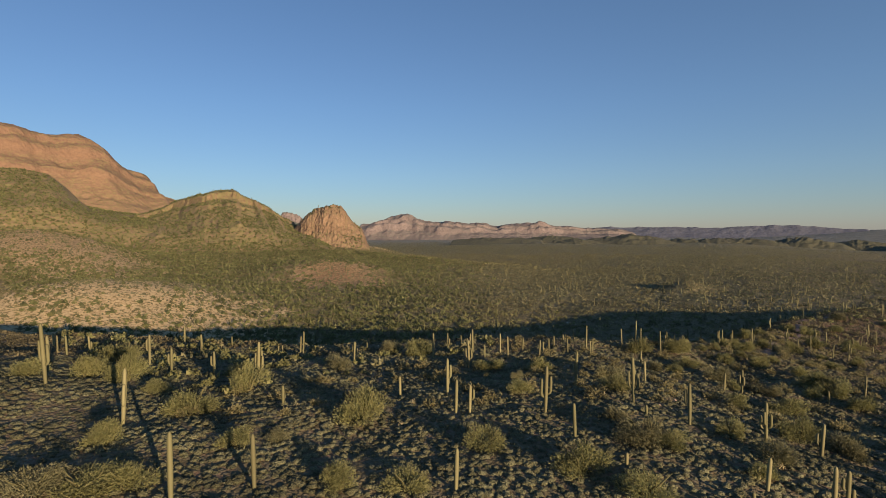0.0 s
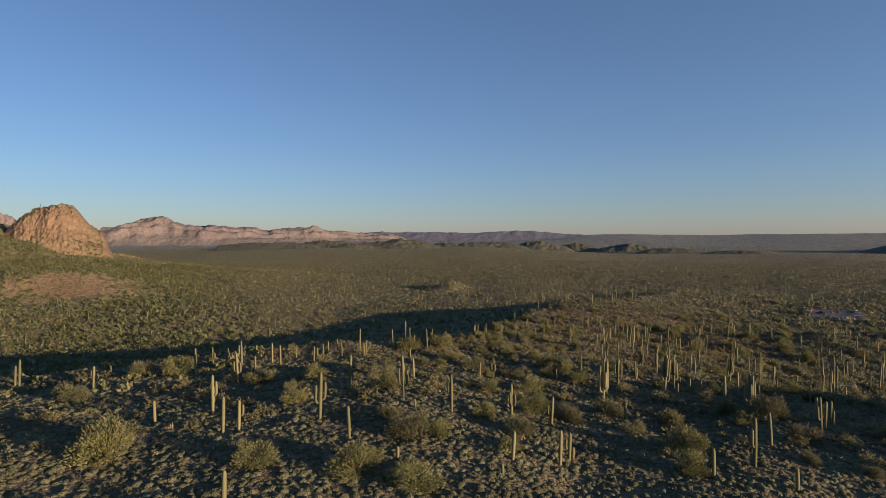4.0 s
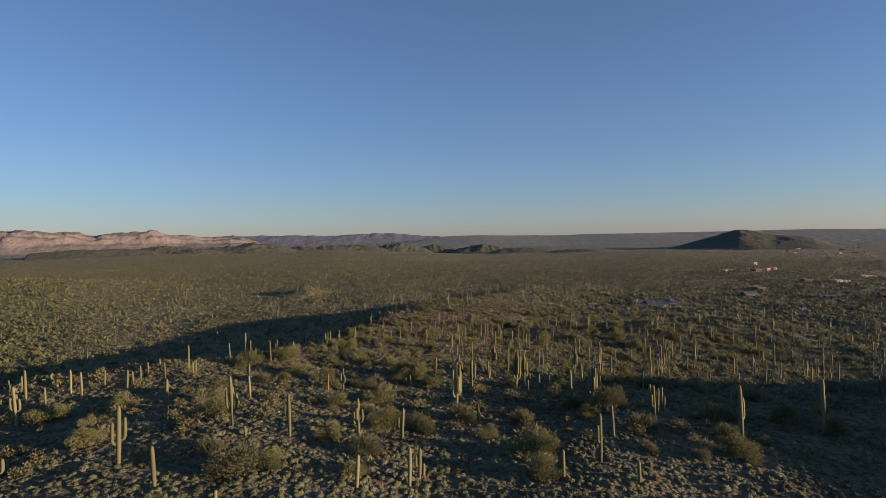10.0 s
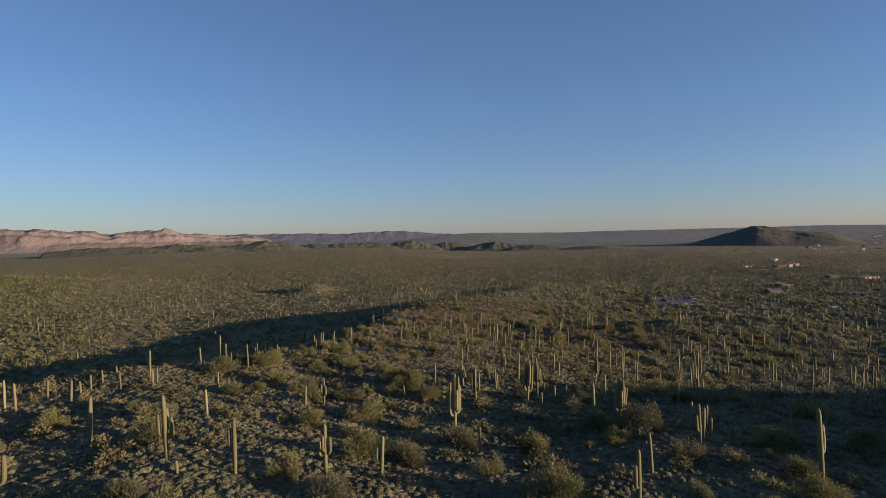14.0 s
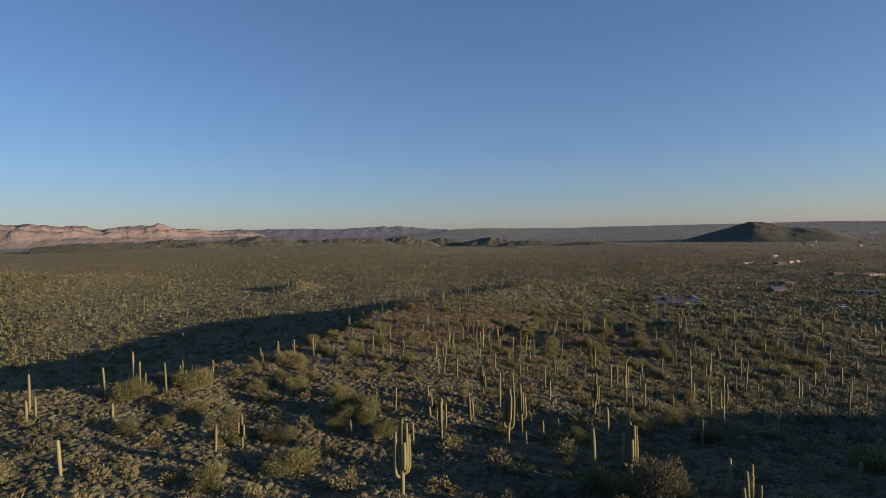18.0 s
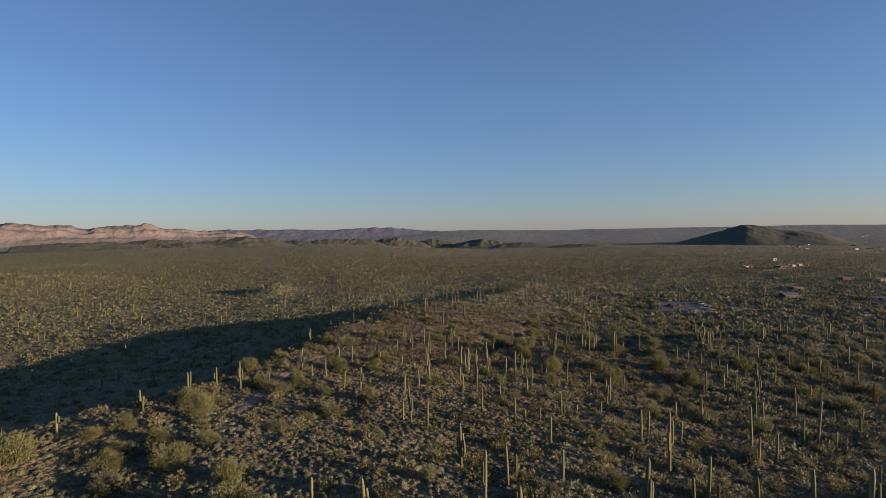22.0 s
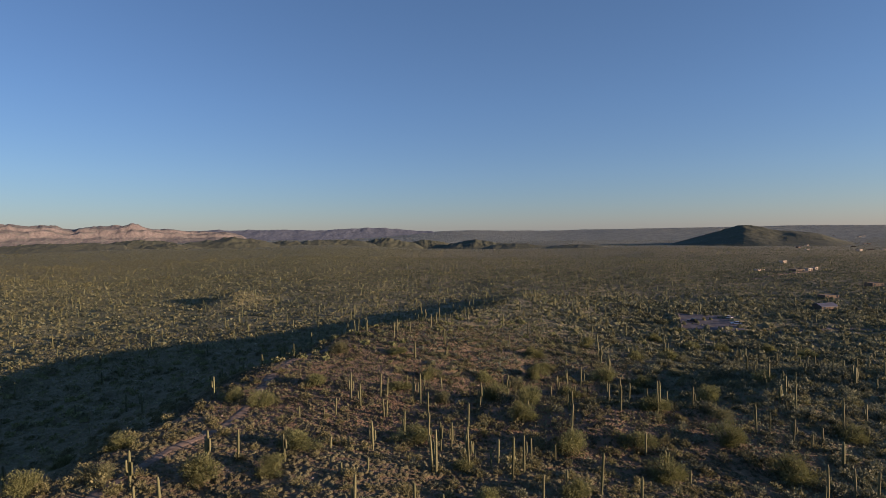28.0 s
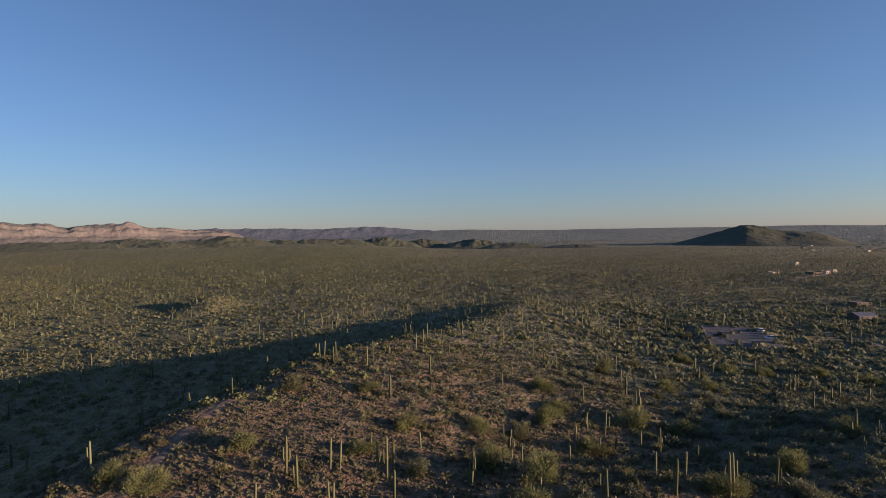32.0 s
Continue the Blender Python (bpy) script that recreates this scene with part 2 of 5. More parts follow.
def earth_material():
    m, n, l, p = nodes_of("desert_earth", 0.95)
    pos = n.new("ShaderNodeNewGeometry").outputs["Position"]
    broad = noise_node(n, l, 0.018, 4, pos)
    mid = noise_node(n, l, 0.22, 5, pos)
    fine = noise_node(n, l, 2.4, 4, pos)
    soil = ramp(n, l, broad, [(0.35, (0.110, 0.079, 0.052)), (0.5, (0.146, 0.106, 0.070)), (0.68, (0.200, 0.154, 0.106))])
    soil = blend(n, l, 0.5, soil, ramp(n, l, mid, [(0.35, (0.095, 0.060, 0.040)), (0.65, (0.195, 0.132, 0.09))]))
    soil = blend(n, l, ramp(n, l, fine, [(0.45, (0.0,)), (0.62, (0.5,))]), soil, (0.085, 0.062, 0.042))
    # low weeds and litter between the shrubs
    weeds = ramp(n, l, noise_node(n, l, 0.75, 5, pos), [(0.34, (0.0,)), (0.48, (0.9,))])
    soil = blend(n, l, weeds, soil, (0.118, 0.104, 0.056))
    cushions = n.new("ShaderNodeTexVoronoi")
    cushions.inputs["Scale"].default_value = 1.7
    l.new(pos, cushions.inputs["Vector"])
    cushion = ramp(n, l, cushions.outputs["Distance"], [(0.34, (1.0,)), (0.60, (0.0,))])
    soil = blend(n, l, cushion, soil, ramp(n, l, mid, [(0.35, (0.104, 0.094, 0.058)), (0.65, (0.172, 0.156, 0.102))]))
    ruddy = n.new("ShaderNodeAttribute")
    ruddy.attribute_name = "red"
    rusty = ramp(n, l, ruddy.outputs["Fac"], [(0.0, (0.0,)), (1.0, (0.75,))])
    soil = blend(n, l, rusty, soil, ramp(n, l, mid, [(0.35, (0.150, 0.088, 0.056)), (0.65, (0.240, 0.152, 0.100))]))
    # pale bare slopes on the far hillsides
    mask = n.new("ShaderNodeAttribute")
    mask.attribute_name = "bare"
    tan = ramp(n, l, noise_node(n, l, 0.6, 6, pos), [(0.38, (0.20, 0.165, 0.08)), (0.46, (0.45, 0.36, 0.21)), (0.7, (0.57, 0.47, 0.29))])
    tan = blend(n, l, ruddy.outputs["Fac"], tan, ramp(n, l, noise_node(n, l, 0.5, 6, pos), [(0.38, (0.14, 0.096, 0.054)), (0.5, (0.25, 0.165, 0.098)), (0.7, (0.33, 0.23, 0.14))]))
    ragged = n.new("ShaderNodeMath")
    ragged.operation = "ADD"
    l.new(mask.outputs["Fac"], ragged.inputs[0])
    l.new(noise_node(n, l, 0.09, 6, pos), ragged.inputs[1])
    soil = blend(n, l, ramp(n, l, ragged.outputs[0], [(0.72, (0.0,)), (0.92, (0.95,))]), soil, tan)
    thick = n.new("ShaderNodeAttribute")
    thick.attribute_name = "brush"
    patchy = noise_node(n, l, 0.16, 6, pos)
    crowns = []
    for size in (0.30, 0.62):
        cells = n.new("ShaderNodeTexVoronoi")
        cells.inputs["Scale"].default_value = size
        l.new(pos, cells.inputs["Vector"])
        crowns.append(ramp(n, l, cells.outputs["Distance"], [(0.30, (1.0,)), (0.46, (0.0,))]))
    crown = n.new("ShaderNodeMath")
    crown.operation = "MAXIMUM"
    l.new(crowns[0], crown.inputs[0])
    l.new(crowns[1], crown.inputs[1])
    olive = ramp(n, l, patchy, [(0.38, (0.145, 0.130, 0.078)), (0.62, (0.255, 0.222, 0.142))])
    warm = ramp(n, l, patchy, [(0.38, (0.115, 0.118, 0.048)), (0.62, (0.24, 0.222, 0.105))])
    across = n.new("ShaderNodeSeparateXYZ")
    l.new(pos, across.inputs[0])
    west = n.new("ShaderNodeMapRange")
    west.inputs["From Min"].default_value, west.inputs["From Max"].default_value = 20, -220
    l.new(across.outputs[0], west.inputs["Value"])
    olive = blend(n, l, west.outputs[0], olive, warm)
    olive = blend(n, l, crown.outputs[0], olive, ramp(n, l, patchy, [(0.35, (0.110, 0.110, 0.054)), (0.65, (0.192, 0.182, 0.096))]))
    soil = blend(n, l, thick.outputs["Fac"], soil, olive)
    # creosote flats far out, their colour paled and greyed to stand for haze
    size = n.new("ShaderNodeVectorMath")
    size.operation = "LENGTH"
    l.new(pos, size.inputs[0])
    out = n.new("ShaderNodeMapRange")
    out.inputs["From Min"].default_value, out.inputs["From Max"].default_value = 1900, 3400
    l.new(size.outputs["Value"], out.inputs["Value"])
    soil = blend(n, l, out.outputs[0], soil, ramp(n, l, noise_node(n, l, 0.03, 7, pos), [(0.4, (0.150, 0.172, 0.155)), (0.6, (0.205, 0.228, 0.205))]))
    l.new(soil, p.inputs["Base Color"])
    # pebbles and litter stand up near by, whole bushes far out
    lumps = n.new("ShaderNodeMath")
    lumps.operation = "MULTIPLY"
    l.new(crown.outputs[0], lumps.inputs[0])
    l.new(thick.outputs["Fac"], lumps.inputs[1])
    tall = n.new("ShaderNodeMath")
    tall.operation = "MULTIPLY_ADD"
    l.new(lumps.outputs[0], tall.inputs[0])
    tall.inputs[1].default_value = 1.6
    uneven = n.new("ShaderNodeMath")
    uneven.operation = "MULTIPLY_ADD"
    l.new(cushion, uneven.inputs[0])
    uneven.inputs[1].default_value = 0.30
    l.new(noise_node(n, l, 1.7, 6, pos), uneven.inputs[2])
    l.new(uneven.outputs[0], tall.inputs[2])
    relief(n, l, p, tall.outputs[0], 0.9, 0.8)
    return m


def rock_material(name, low, high, weed, weed_amount, scale=1.0, rugged=9.0, strata=()):
    m, n, l, p = nodes_of(name, 0.92)
    geo = n.new("ShaderNodeNewGeometry")
    pos = geo.outputs["Position"]
    stretch = n.new("ShaderNodeMapping")
    stretch.inputs["Scale"].default_value = (0.25, 0.25, 1.6)
    l.new(pos, stretch.inputs["Vector"])
    bands = noise_node(n, l, 0.035 * scale, 5, stretch.outputs[0])
    grain = noise_node(n, l, 0.28 * scale, 8, pos)
    col = ramp(n, l, bands, [(0.34, low), (0.5, tuple((a + b) / 2 for a, b in zip(low, high))), (0.66, high)])
    col = blend(n, l, 0.45, col, ramp(n, l, grain, [(0.35, tuple(c * 0.45 for c in low)), (0.62, high)]))
    if strata:
        height = n.new("ShaderNodeSeparateXYZ")
        l.new(pos, height.inputs[0])
        wavy = n.new("ShaderNodeMath")
        wavy.operation = "MULTIPLY_ADD"
        l.new(noise_node(n, l, 0.012, 6, pos), wavy.inputs[0])
        wavy.inputs[1].default_value = 110
        l.new(height.outputs[2], wavy.inputs[2])
        span = n.new("ShaderNodeMapRange")
        span.inputs["From Min"].default_value, span.inputs["From Max"].default_value = 80, 320
        l.new(wavy.outputs[0], span.inputs["Value"])
        col = blend(n, l, 0.6, col, ramp(n, l, span.outputs[0], list(strata)))
    # brush grows where the rock is not steep
    up = n.new("ShaderNodeSeparateXYZ")
    l.new(geo.outputs["Normal"], up.inputs[0])
    flat = ramp(n, l, up.outputs[2], [(0.52, (0.0,)), (0.78, (1.0,))])
    tuft = ramp(n, l, noise_node(n, l, 0.22 * scale, 9, pos), [(0.5 - 0.12 * weed_amount, (0.0,)), (0.6 - 0.1 * weed_amount, (1.0,))])
    both = n.new("ShaderNodeMath")
    both.operation = "MULTIPLY"
    l.new(flat, both.inputs[0])
    l.new(tuft, both.inputs[1])
    col = blend(n, l, both.outputs[0], col, weed)
    l.new(col, p.inputs["Base Color"])
    relief(n, l, p, noise_node(n, l, 0.10 * scale, 9, pos), 0.9, rugged / scale)
    return m


def plant_material(name, dark, light, rough=0.75, per_island=True, through_light=0.0, leaves=0.0):
    m, n, l, p = nodes_of(name, rough)
    geo = n.new("ShaderNodeNewGeometry")
    info = n.new("ShaderNodeObjectInfo")
    fac = geo.outputs["Random Per Island"] if per_island else info.outputs["Random"]
    col = ramp(n, l, fac, [(0.0, dark), (1.0, light)])
    patch = ramp(n, l, noise_node(n, l, 0.11, 3, geo.outputs["Position"]), [(0.35, (0.7,)), (0.65, (1.2,))])
    col = blend(n, l, 1.0, col, patch, "MULTIPLY")
    if leaves:
        leaf = noise_node(n, l, leaves, 3, geo.outputs["Position"])
        col = blend(n, l, 1.0, col, ramp(n, l, leaf, [(0.36, (0.6,)), (0.52, (1.0,)), (0.66, (1.32,))]), "MULTIPLY")
        relief(n, l, p, leaf, 1.0, 0.25)
    if through_light:
        thin = n.new("ShaderNodeBsdfTranslucent")
        l.new(col, thin.inputs["Color"])
        mix = n.new("ShaderNodeMixShader")
        mix.inputs[0].default_value = through_light
        l.new(p.outputs[0], mix.inputs[1])
        l.new(thin.outputs[0], mix.inputs[2])
        l.new(mix.outputs[0], n["Material Output"].inputs["Surface"])
    l.new(col, p.inputs["Base Color"])
    return m


def plain_material(name, colour, rough=0.8, metal=0.0, wear=0.25, scale=1.5):
    m, n, l, p = nodes_of(name, rough)
    p.inputs["Metallic"].default_value = metal
    co = n.new("ShaderNodeTexCoord").outputs["Object"]
    spots = ramp(n, l, noise_node(n, l, scale, 5, co), [(0.35, (1 - wear,)), (0.65, (1 + wear * 0.3,))])
    l.new(blend(n, l, 1.0, colour, spots, "MULTIPLY"), p.inputs["Base Color"])
    return m


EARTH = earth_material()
RED_ROCK = rock_material("red_volcanic_rock", (0.140, 0.096, 0.064), (0.226, 0.160, 0.106), (0.180, 0.146, 0.085), 0.5, rugged=4.0)
FOOTHILL = rock_material("brushy_stony_slope", (0.165, 0.122, 0.072), (0.250, 0.188, 0.114), (0.172, 0.158, 0.076), 0.8, rugged=4.0)
MESA_ROCK = rock_material("layered_mesa_rock", (0.150, 0.098, 0.066), (0.235, 0.160, 0.104), (0.185, 0.148, 0.082), 0.35, 0.6, rugged=4.0, strata=((0.0, (0.215, 0.155, 0.095)), (0.42, (0.250, 0.175, 0.110)), (0.52, (0.175, 0.118, 0.080)), (1.0, (0.165, 0.108, 0.076))))
PALE_ROCK = rock_material("pale_layered_rock", (0.130, 0.116, 0.116), (0.196, 0.170, 0.168), (0.132, 0.130, 0.122), 0.5, 0.3, 3.5)
HILL_EARTH = rock_material("brushy_hill_earth", (0.078, 0.080, 0.058), (0.112, 0.110, 0.080), (0.072, 0.080, 0.054), 1.2, 0.6, 1.8)
# blue-grey of distance haze mixed into the rock's own colour
HAZED_ROCK = rock_material("haze_tinted_rock", (0.088, 0.105, 0.142), (0.118, 0.138, 0.180), (0.09, 0.105, 0.135), 0.0, 0.2, 1.5)
SKIN = plant_material("saguaro_skin", (0.104, 0.108, 0.054), (0.172, 0.168, 0.090), 0.7, False)
SKIN_FAR = plant_material("saguaro_skin_far", (0.075, 0.082, 0.038), (0.125, 0.125, 0.062), 0.7)
LEAF = plant_material("palo_verde_twigs", (0.126, 0.138, 0.056), (0.214, 0.220, 0.100), through_light=0.3)
LEAF_DARK = plant_material("creosote_twigs", (0.108, 0.116, 0.062), (0.194, 0.194, 0.110), through_light=0.25)
BURSAGE = plant_material("bursage_leaves", (0.092, 0.098, 0.054), (0.160, 0.168, 0.099), 0.9, through_light=0.15, leaves=7.0)
BURSAGE_DRY = plant_material("dry_bursage_leaves", (0.106, 0.097, 0.055), (0.180, 0.165, 0.097), 0.9, through_light=0.15, leaves=7.0)
LEAF_VALLEY = plant_material("valley_tree_leaves", (0.098, 0.118, 0.050), (0.180, 0.195, 0.088), through_light=0.4)
LEAF_PLAIN = plant_material("plain_brush_leaves", (0.132, 0.130, 0.062), (0.228, 0.212, 0.112), through_light=0.3)
LEAF_GREY = plant_material("grey_green_leaves", (0.104, 0.114, 0.072), (0.196, 0.204, 0.132), through_light=0.2)
CHOLLA = plant_material("cholla_spines", (0.30, 0.27, 0.15), (0.46, 0.42, 0.27), through_light=0.3)
BARK = plain_material("green_bark", (0.10, 0.10, 0.045), 0.8)
TRAIL = plain_material("trodden_trail", (0.205, 0.150, 0.118), 0.95, 0, 0.5, 0.9)
GRAVEL = plain_material("car_park_gravel", (0.120, 0.108, 0.116), 0.95, 0, 0.3, 0.3)


# ---- mesh helpers ----
def mesh_of(name, verts, tris, material):
    """A mesh from arrays of places and triangles."""
    verts, tris = np.asarray(verts, np.float32), np.asarray(tris, np.int32)
    me = bpy.data.meshes.new(name)
    me.vertices.add(len(verts))
    me.vertices.foreach_set("co", verts.ravel())
    me.loops.add(tris.size)
    me.loops.foreach_set("vertex_index", tris.ravel())
    me.polygons.add(len(tris))
    me.polygons.foreach_set("loop_start", np.arange(0, tris.size, 3, dtype=np.int32))
    me.update(calc_edges=True)
    me.materials.append(material)
    return me


def smooth(me):
    me.polygons.foreach_set("use_smooth", np.ones(len(me.polygons), bool))
    return me


def grid_tris(rows, cols):
    i = np.arange(rows - 1)[:, None] * cols + np.arange(cols - 1)[None, :]
    i = i.ravel()
    return np.concatenate([np.stack([i, i + 1, i + cols + 1], 1), np.stack([i, i + cols + 1, i + cols], 1)])


RELIEF = []          # the mountains' heights, for the plants that grow on them


def surface(x, y):
    """Height of the land with its mountains."""
    top = terrain(x, y)
    for cx, cy, c, s, a, b, z in RELIEF:
        u, v = ((x - cx) * c + (y - cy) * s) / a, (-(x - cx) * s + (y - cy) * c) / b
        inside = (np.abs(u) < 0.985) & (np.abs(v) < 0.985)
        if inside.any():
            i, j = (u[inside] + 1) / 2 * (z.shape[0] - 1), (v[inside] + 1) / 2 * (z.shape[1] - 1)
            i0, j0 = i.astype(int), j.astype(int)
            di, dj = i - i0, j - j0
            top[inside] = np.maximum(top[inside], (z[i0, j0] * (1 - di) + z[i0 + 1, j0] * di) * (1 - dj) + (z[i0, j0 + 1] * (1 - di) + z[i0 + 1, j0 + 1] * di) * dj)
    return top


def scatter(name, templates, x, y, size, tall, material, label, category, sink=0.1):
    """Many small plants joined into one object."""
    pick = rng.integers(0, len(templates), len(x))
    turn = rng.uniform(0, 2 * math.pi, len(x))
    z = surface(x, y)
    vs, fs, base = [], [], 0
    for k, (tv, tf) in enumerate(templates):
        m = np.where(pick == k)[0]
        if not len(m):
            continue
        c, s = np.cos(turn[m])[:, None], np.sin(turn[m])[:, None]
        vx = (tv[None, :, 0] * c - tv[None, :, 1] * s) * size[m][:, None] + x[m][:, None]
        vy = (tv[None, :, 0] * s + tv[None, :, 1] * c) * size[m][:, None] + y[m][:, None]
        vz = tv[None, :, 2] * tall[m][:, None] + z[m][:, None] - sink * tall[m][:, None]
        vs.append(np.stack([vx, vy, vz], 2).reshape(-1, 3))
        fs.append((tf[None] + (np.arange(len(m)) * len(tv))[:, None, None] + base).reshape(-1, 3))
        base += len(m) * len(tv)
    ob = new(name, mesh_of(name, np.concatenate(vs), np.concatenate(fs), material))
    return tagged(ob, label, category, kind="stuff")


# ---- the ground, one sheet to the horizon ----
def build_ground():
    az = np.concatenate([np.arange(-95, 60, 0.42), np.arange(60, 265, 2.5)])
    az = np.radians(np.append(az, 265.0))
    radii, r = [0.0], 1.5
    while r < 4900:
        radii.append(r)
        r += max(1.6, 0.017 * r)
    radii = np.array(radii + [4930.0])
    x = 5 + radii[:, None] * np.sin(az)[None, :]
    y = 80 + radii[:, None] * np.cos(az)[None, :]
    z = terrain(x, y)
    v = np.stack([x, y, z], 2).reshape(-1, 3)
    tris = grid_tris(len(radii), len(az))[:, ::-1]
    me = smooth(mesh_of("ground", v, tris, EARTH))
    # stony slopes with little growth, and thick brush far out
    bare = sum(k * np.exp(-((v[:, 0] - cx) / rx) ** 2 - ((v[:, 1] - cy) / ry) ** 2)
               for cx, cy, rx, ry, k in ((-330, 112, 110, 72, 1.0), (-610, 150, 120, 78, 0.95), (-368, 294, 54, 46, 0.8), (8, 296, 34, 30, 0.32), (-690, 640, 30, 24, 0.8)))
    bare = np.clip(bare + 0.2 * fbm(v[:, 0] / 20, v[:, 1] / 20, 3, 61) * (bare > 0.1), 0, 1)
    me.attributes.new("bare", "FLOAT", "POINT").data.foreach_set("value", bare.astype(np.float32))
    red = np.exp(-((v[:, 0] + 368) / 60) ** 2 - ((v[:, 1] - 294) / 52) ** 2) + 0.9 * np.exp(-((v[:, 0] - 8) / 60) ** 2 - ((v[:, 1] - 296) / 55) ** 2) + 0.6 * np.exp(-((v[:, 0] + 620) / 160) ** 2 - ((v[:, 1] - 150) / 100) ** 2)
    red = red + 0.85 * ease(140, 230, v[:, 1]) * ease(430, 330, v[:, 1]) * ease(110, 40, v[:, 0]) * (crest_at(v[:, 0], v[:, 1])[0] > -8)
    me.attributes.new("red", "FLOAT", "POINT").data.foreach_set("value", np.clip(red, 0, 1).astype(np.float32))
    far = np.hypot(v[:, 0], v[:, 1])
    low = crest_at(v[:, 0], v[:, 1])[0] < -14
    thick = (0.88 * np.maximum(np.maximum(ease(220, 380, far) * np.where(low & (far < 420), 0.6, 1.0), 0.45 * low), ease(45, 95, v[:, 0] - 0.1 * v[:, 1])) + 0.1 * ease(500, 1500, far)) * (1 - ease(0.1, 0.5, bare))
    me.attributes.new("brush", "FLOAT", "POINT").data.foreach_set("value", np.clip(thick, 0, 0.95).astype(np.float32))
    return tagged(new("ground", me),
                  "red-brown stony desert earth with weeds between shrubs", "ground", kind="structure")


build_ground()


# ---- mountains ----
def mountain(name, cx, cy, half, heights, turn, foot, cliff, material, label, category, seed, cells=150, depth=0.5, rough=0.12):
    """A range across the line of sight: heights are its crest from one end to the other, half its half-length, foot the height of its base.
    cliff 0..1 steepens the upper part into walls."""
    u = np.linspace(-1, 1, cells * 2)
    v = np.linspace(-1, 1, cells)
    U, V = np.meshgrid(u, v, indexing="ij")
    line = np.interp(u, np.linspace(-1, 1, len(heights)), heights)
    wide = max(3, int(cells / len(heights) * 0.8)) | 1
    line = np.convolve(np.pad(line, wide // 2, "edge"), np.hanning(wide + 2)[1:-1] / np.hanning(wide + 2).sum(), "valid")
    crest = np.repeat(line[:, None], cells, 1) - foot
    lx, ly = U * half, V * half * depth
    wob = 0.18 * (0.25 + 0.75 * cliff) * fbm(lx / half * 3, ly / half * 3, 4, seed)
    fall = np.clip(np.abs(V + wob * 0.6), 0, 1)
    shape = (1 - fall) ** 1.35
    walls = ease(0.42, 0.56, shape + 0.10 * fbm(lx / half * 6, ly / half * 6, 3, seed + 3))
    upper = ease(0.66, 0.72, shape + 0.10 * fbm(lx / half * 7, ly / half * 7, 3, seed + 4))
    stepped = 0.42 * ease(0, 0.5, shape) + 0.30 * walls + 0.18 * upper + 0.10 * shape
    s = shape * (1 - cliff) + stepped * cliff
    top = crest * s
    top = top * (1 + rough * ridged(lx / half * 5, ly / half * 5, 5, seed + 7) * ease(1.0, 0.2, np.abs(s - 0.55)))
    top = top + (0.02 + rough * 0.2) * crest * fbm(lx / half * 16, ly / half * 16, 4, seed + 8) * s * ease(0.15, 0.5, s)
    c, sn = math.cos(radians(turn)), math.sin(radians(turn))
    x, y = cx + lx * c - ly * sn, cy + lx * sn + ly * c
    edge = ease(1.0, 0.9, np.maximum(np.abs(U), np.abs(V)))
    z = foot - 8 + (top + 8) * edge
    RELIEF.append((cx, cy, c, sn, half, half * depth, z))
    me = mesh_of(name, np.stack([x, y, z], 2).reshape(-1, 3), grid_tris(cells * 2, cells)[:, ::-1], material)
    return tagged(new(name, smooth(me)), label, category)


def strata_mountain(name, cx, cy, half, heights, turn, foot, profile_line, material, label, category, seed, cells=150, depth=0.8, spurs=0.05, rough=0.01):
    """A range across the line of sight whose flanks climb in slopes and level cliff bands: profile_line gives
    (way up the flank, share of the crest's height) from foot to crest."""
    u, v = np.linspace(-1, 1, cells * 2), np.linspace(-1, 1, cells)
    U, V = np.meshgrid(u, v, indexing="ij")
    line = np.interp(u, np.linspace(-1, 1, len(heights)), heights)
    wide = max(3, int(cells / len(heights) * 0.7)) | 1
    line = np.convolve(np.pad(line, wide // 2, "edge"), np.hanning(wide + 2)[1:-1] / np.hanning(wide + 2).sum(), "valid")
    crest = np.repeat(line[:, None], cells, 1) - foot
    lx, ly = U * half, V * half * depth
    climb = 1 - np.abs(V + 0.09 * fbm(U * 3, V * 0.7, 4, seed))
    gully = ridged(U * 7 + 0.3 * V, V * 0.8, 3, seed + 5)
    climb = climb + spurs * gully * ease(1.0, 0.75, climb) * ease(0.0, 0.3, climb) + 0.008 * fbm(lx / half * 22, ly / half * 22, 4, seed + 9)
    climb = np.clip(climb, 0, 1)
    s = np.interp(climb, [p[0] for p in profile_line], [p[1] for p in profile_line])
    top = crest * s + rough * crest * fbm(lx / half * 26, ly / half * 26, 4, seed + 8) * ease(0.05, 0.3, s)
    c, sn = math.cos(radians(turn)), math.sin(radians(turn))
    x, y = cx + lx * c - ly * sn, cy + lx * sn + ly * c
    edge = ease(1.0, 0.72, np.abs(U)) * ease(1.0, 0.62, np.abs(V))
    low = terrain(x, y) - 5
    z = low + (np.maximum(foot + top, low) - low) * edge
    RELIEF.append((cx, cy, c, sn, half, half * depth, z))
    me = mesh_of(name, np.stack([x, y, z], 2).reshape(-1, 3), grid_tris(cells * 2, cells)[:, ::-1], material)
    return tagged(new(name, smooth(me)), label, category)


def facing(az, dist):
    """A place at a bearing to the left of +y, and the turn that sets a range across the sight line."""
    a = radians(az)
    return -math.sin(a) * dist, math.cos(a) * dist, az


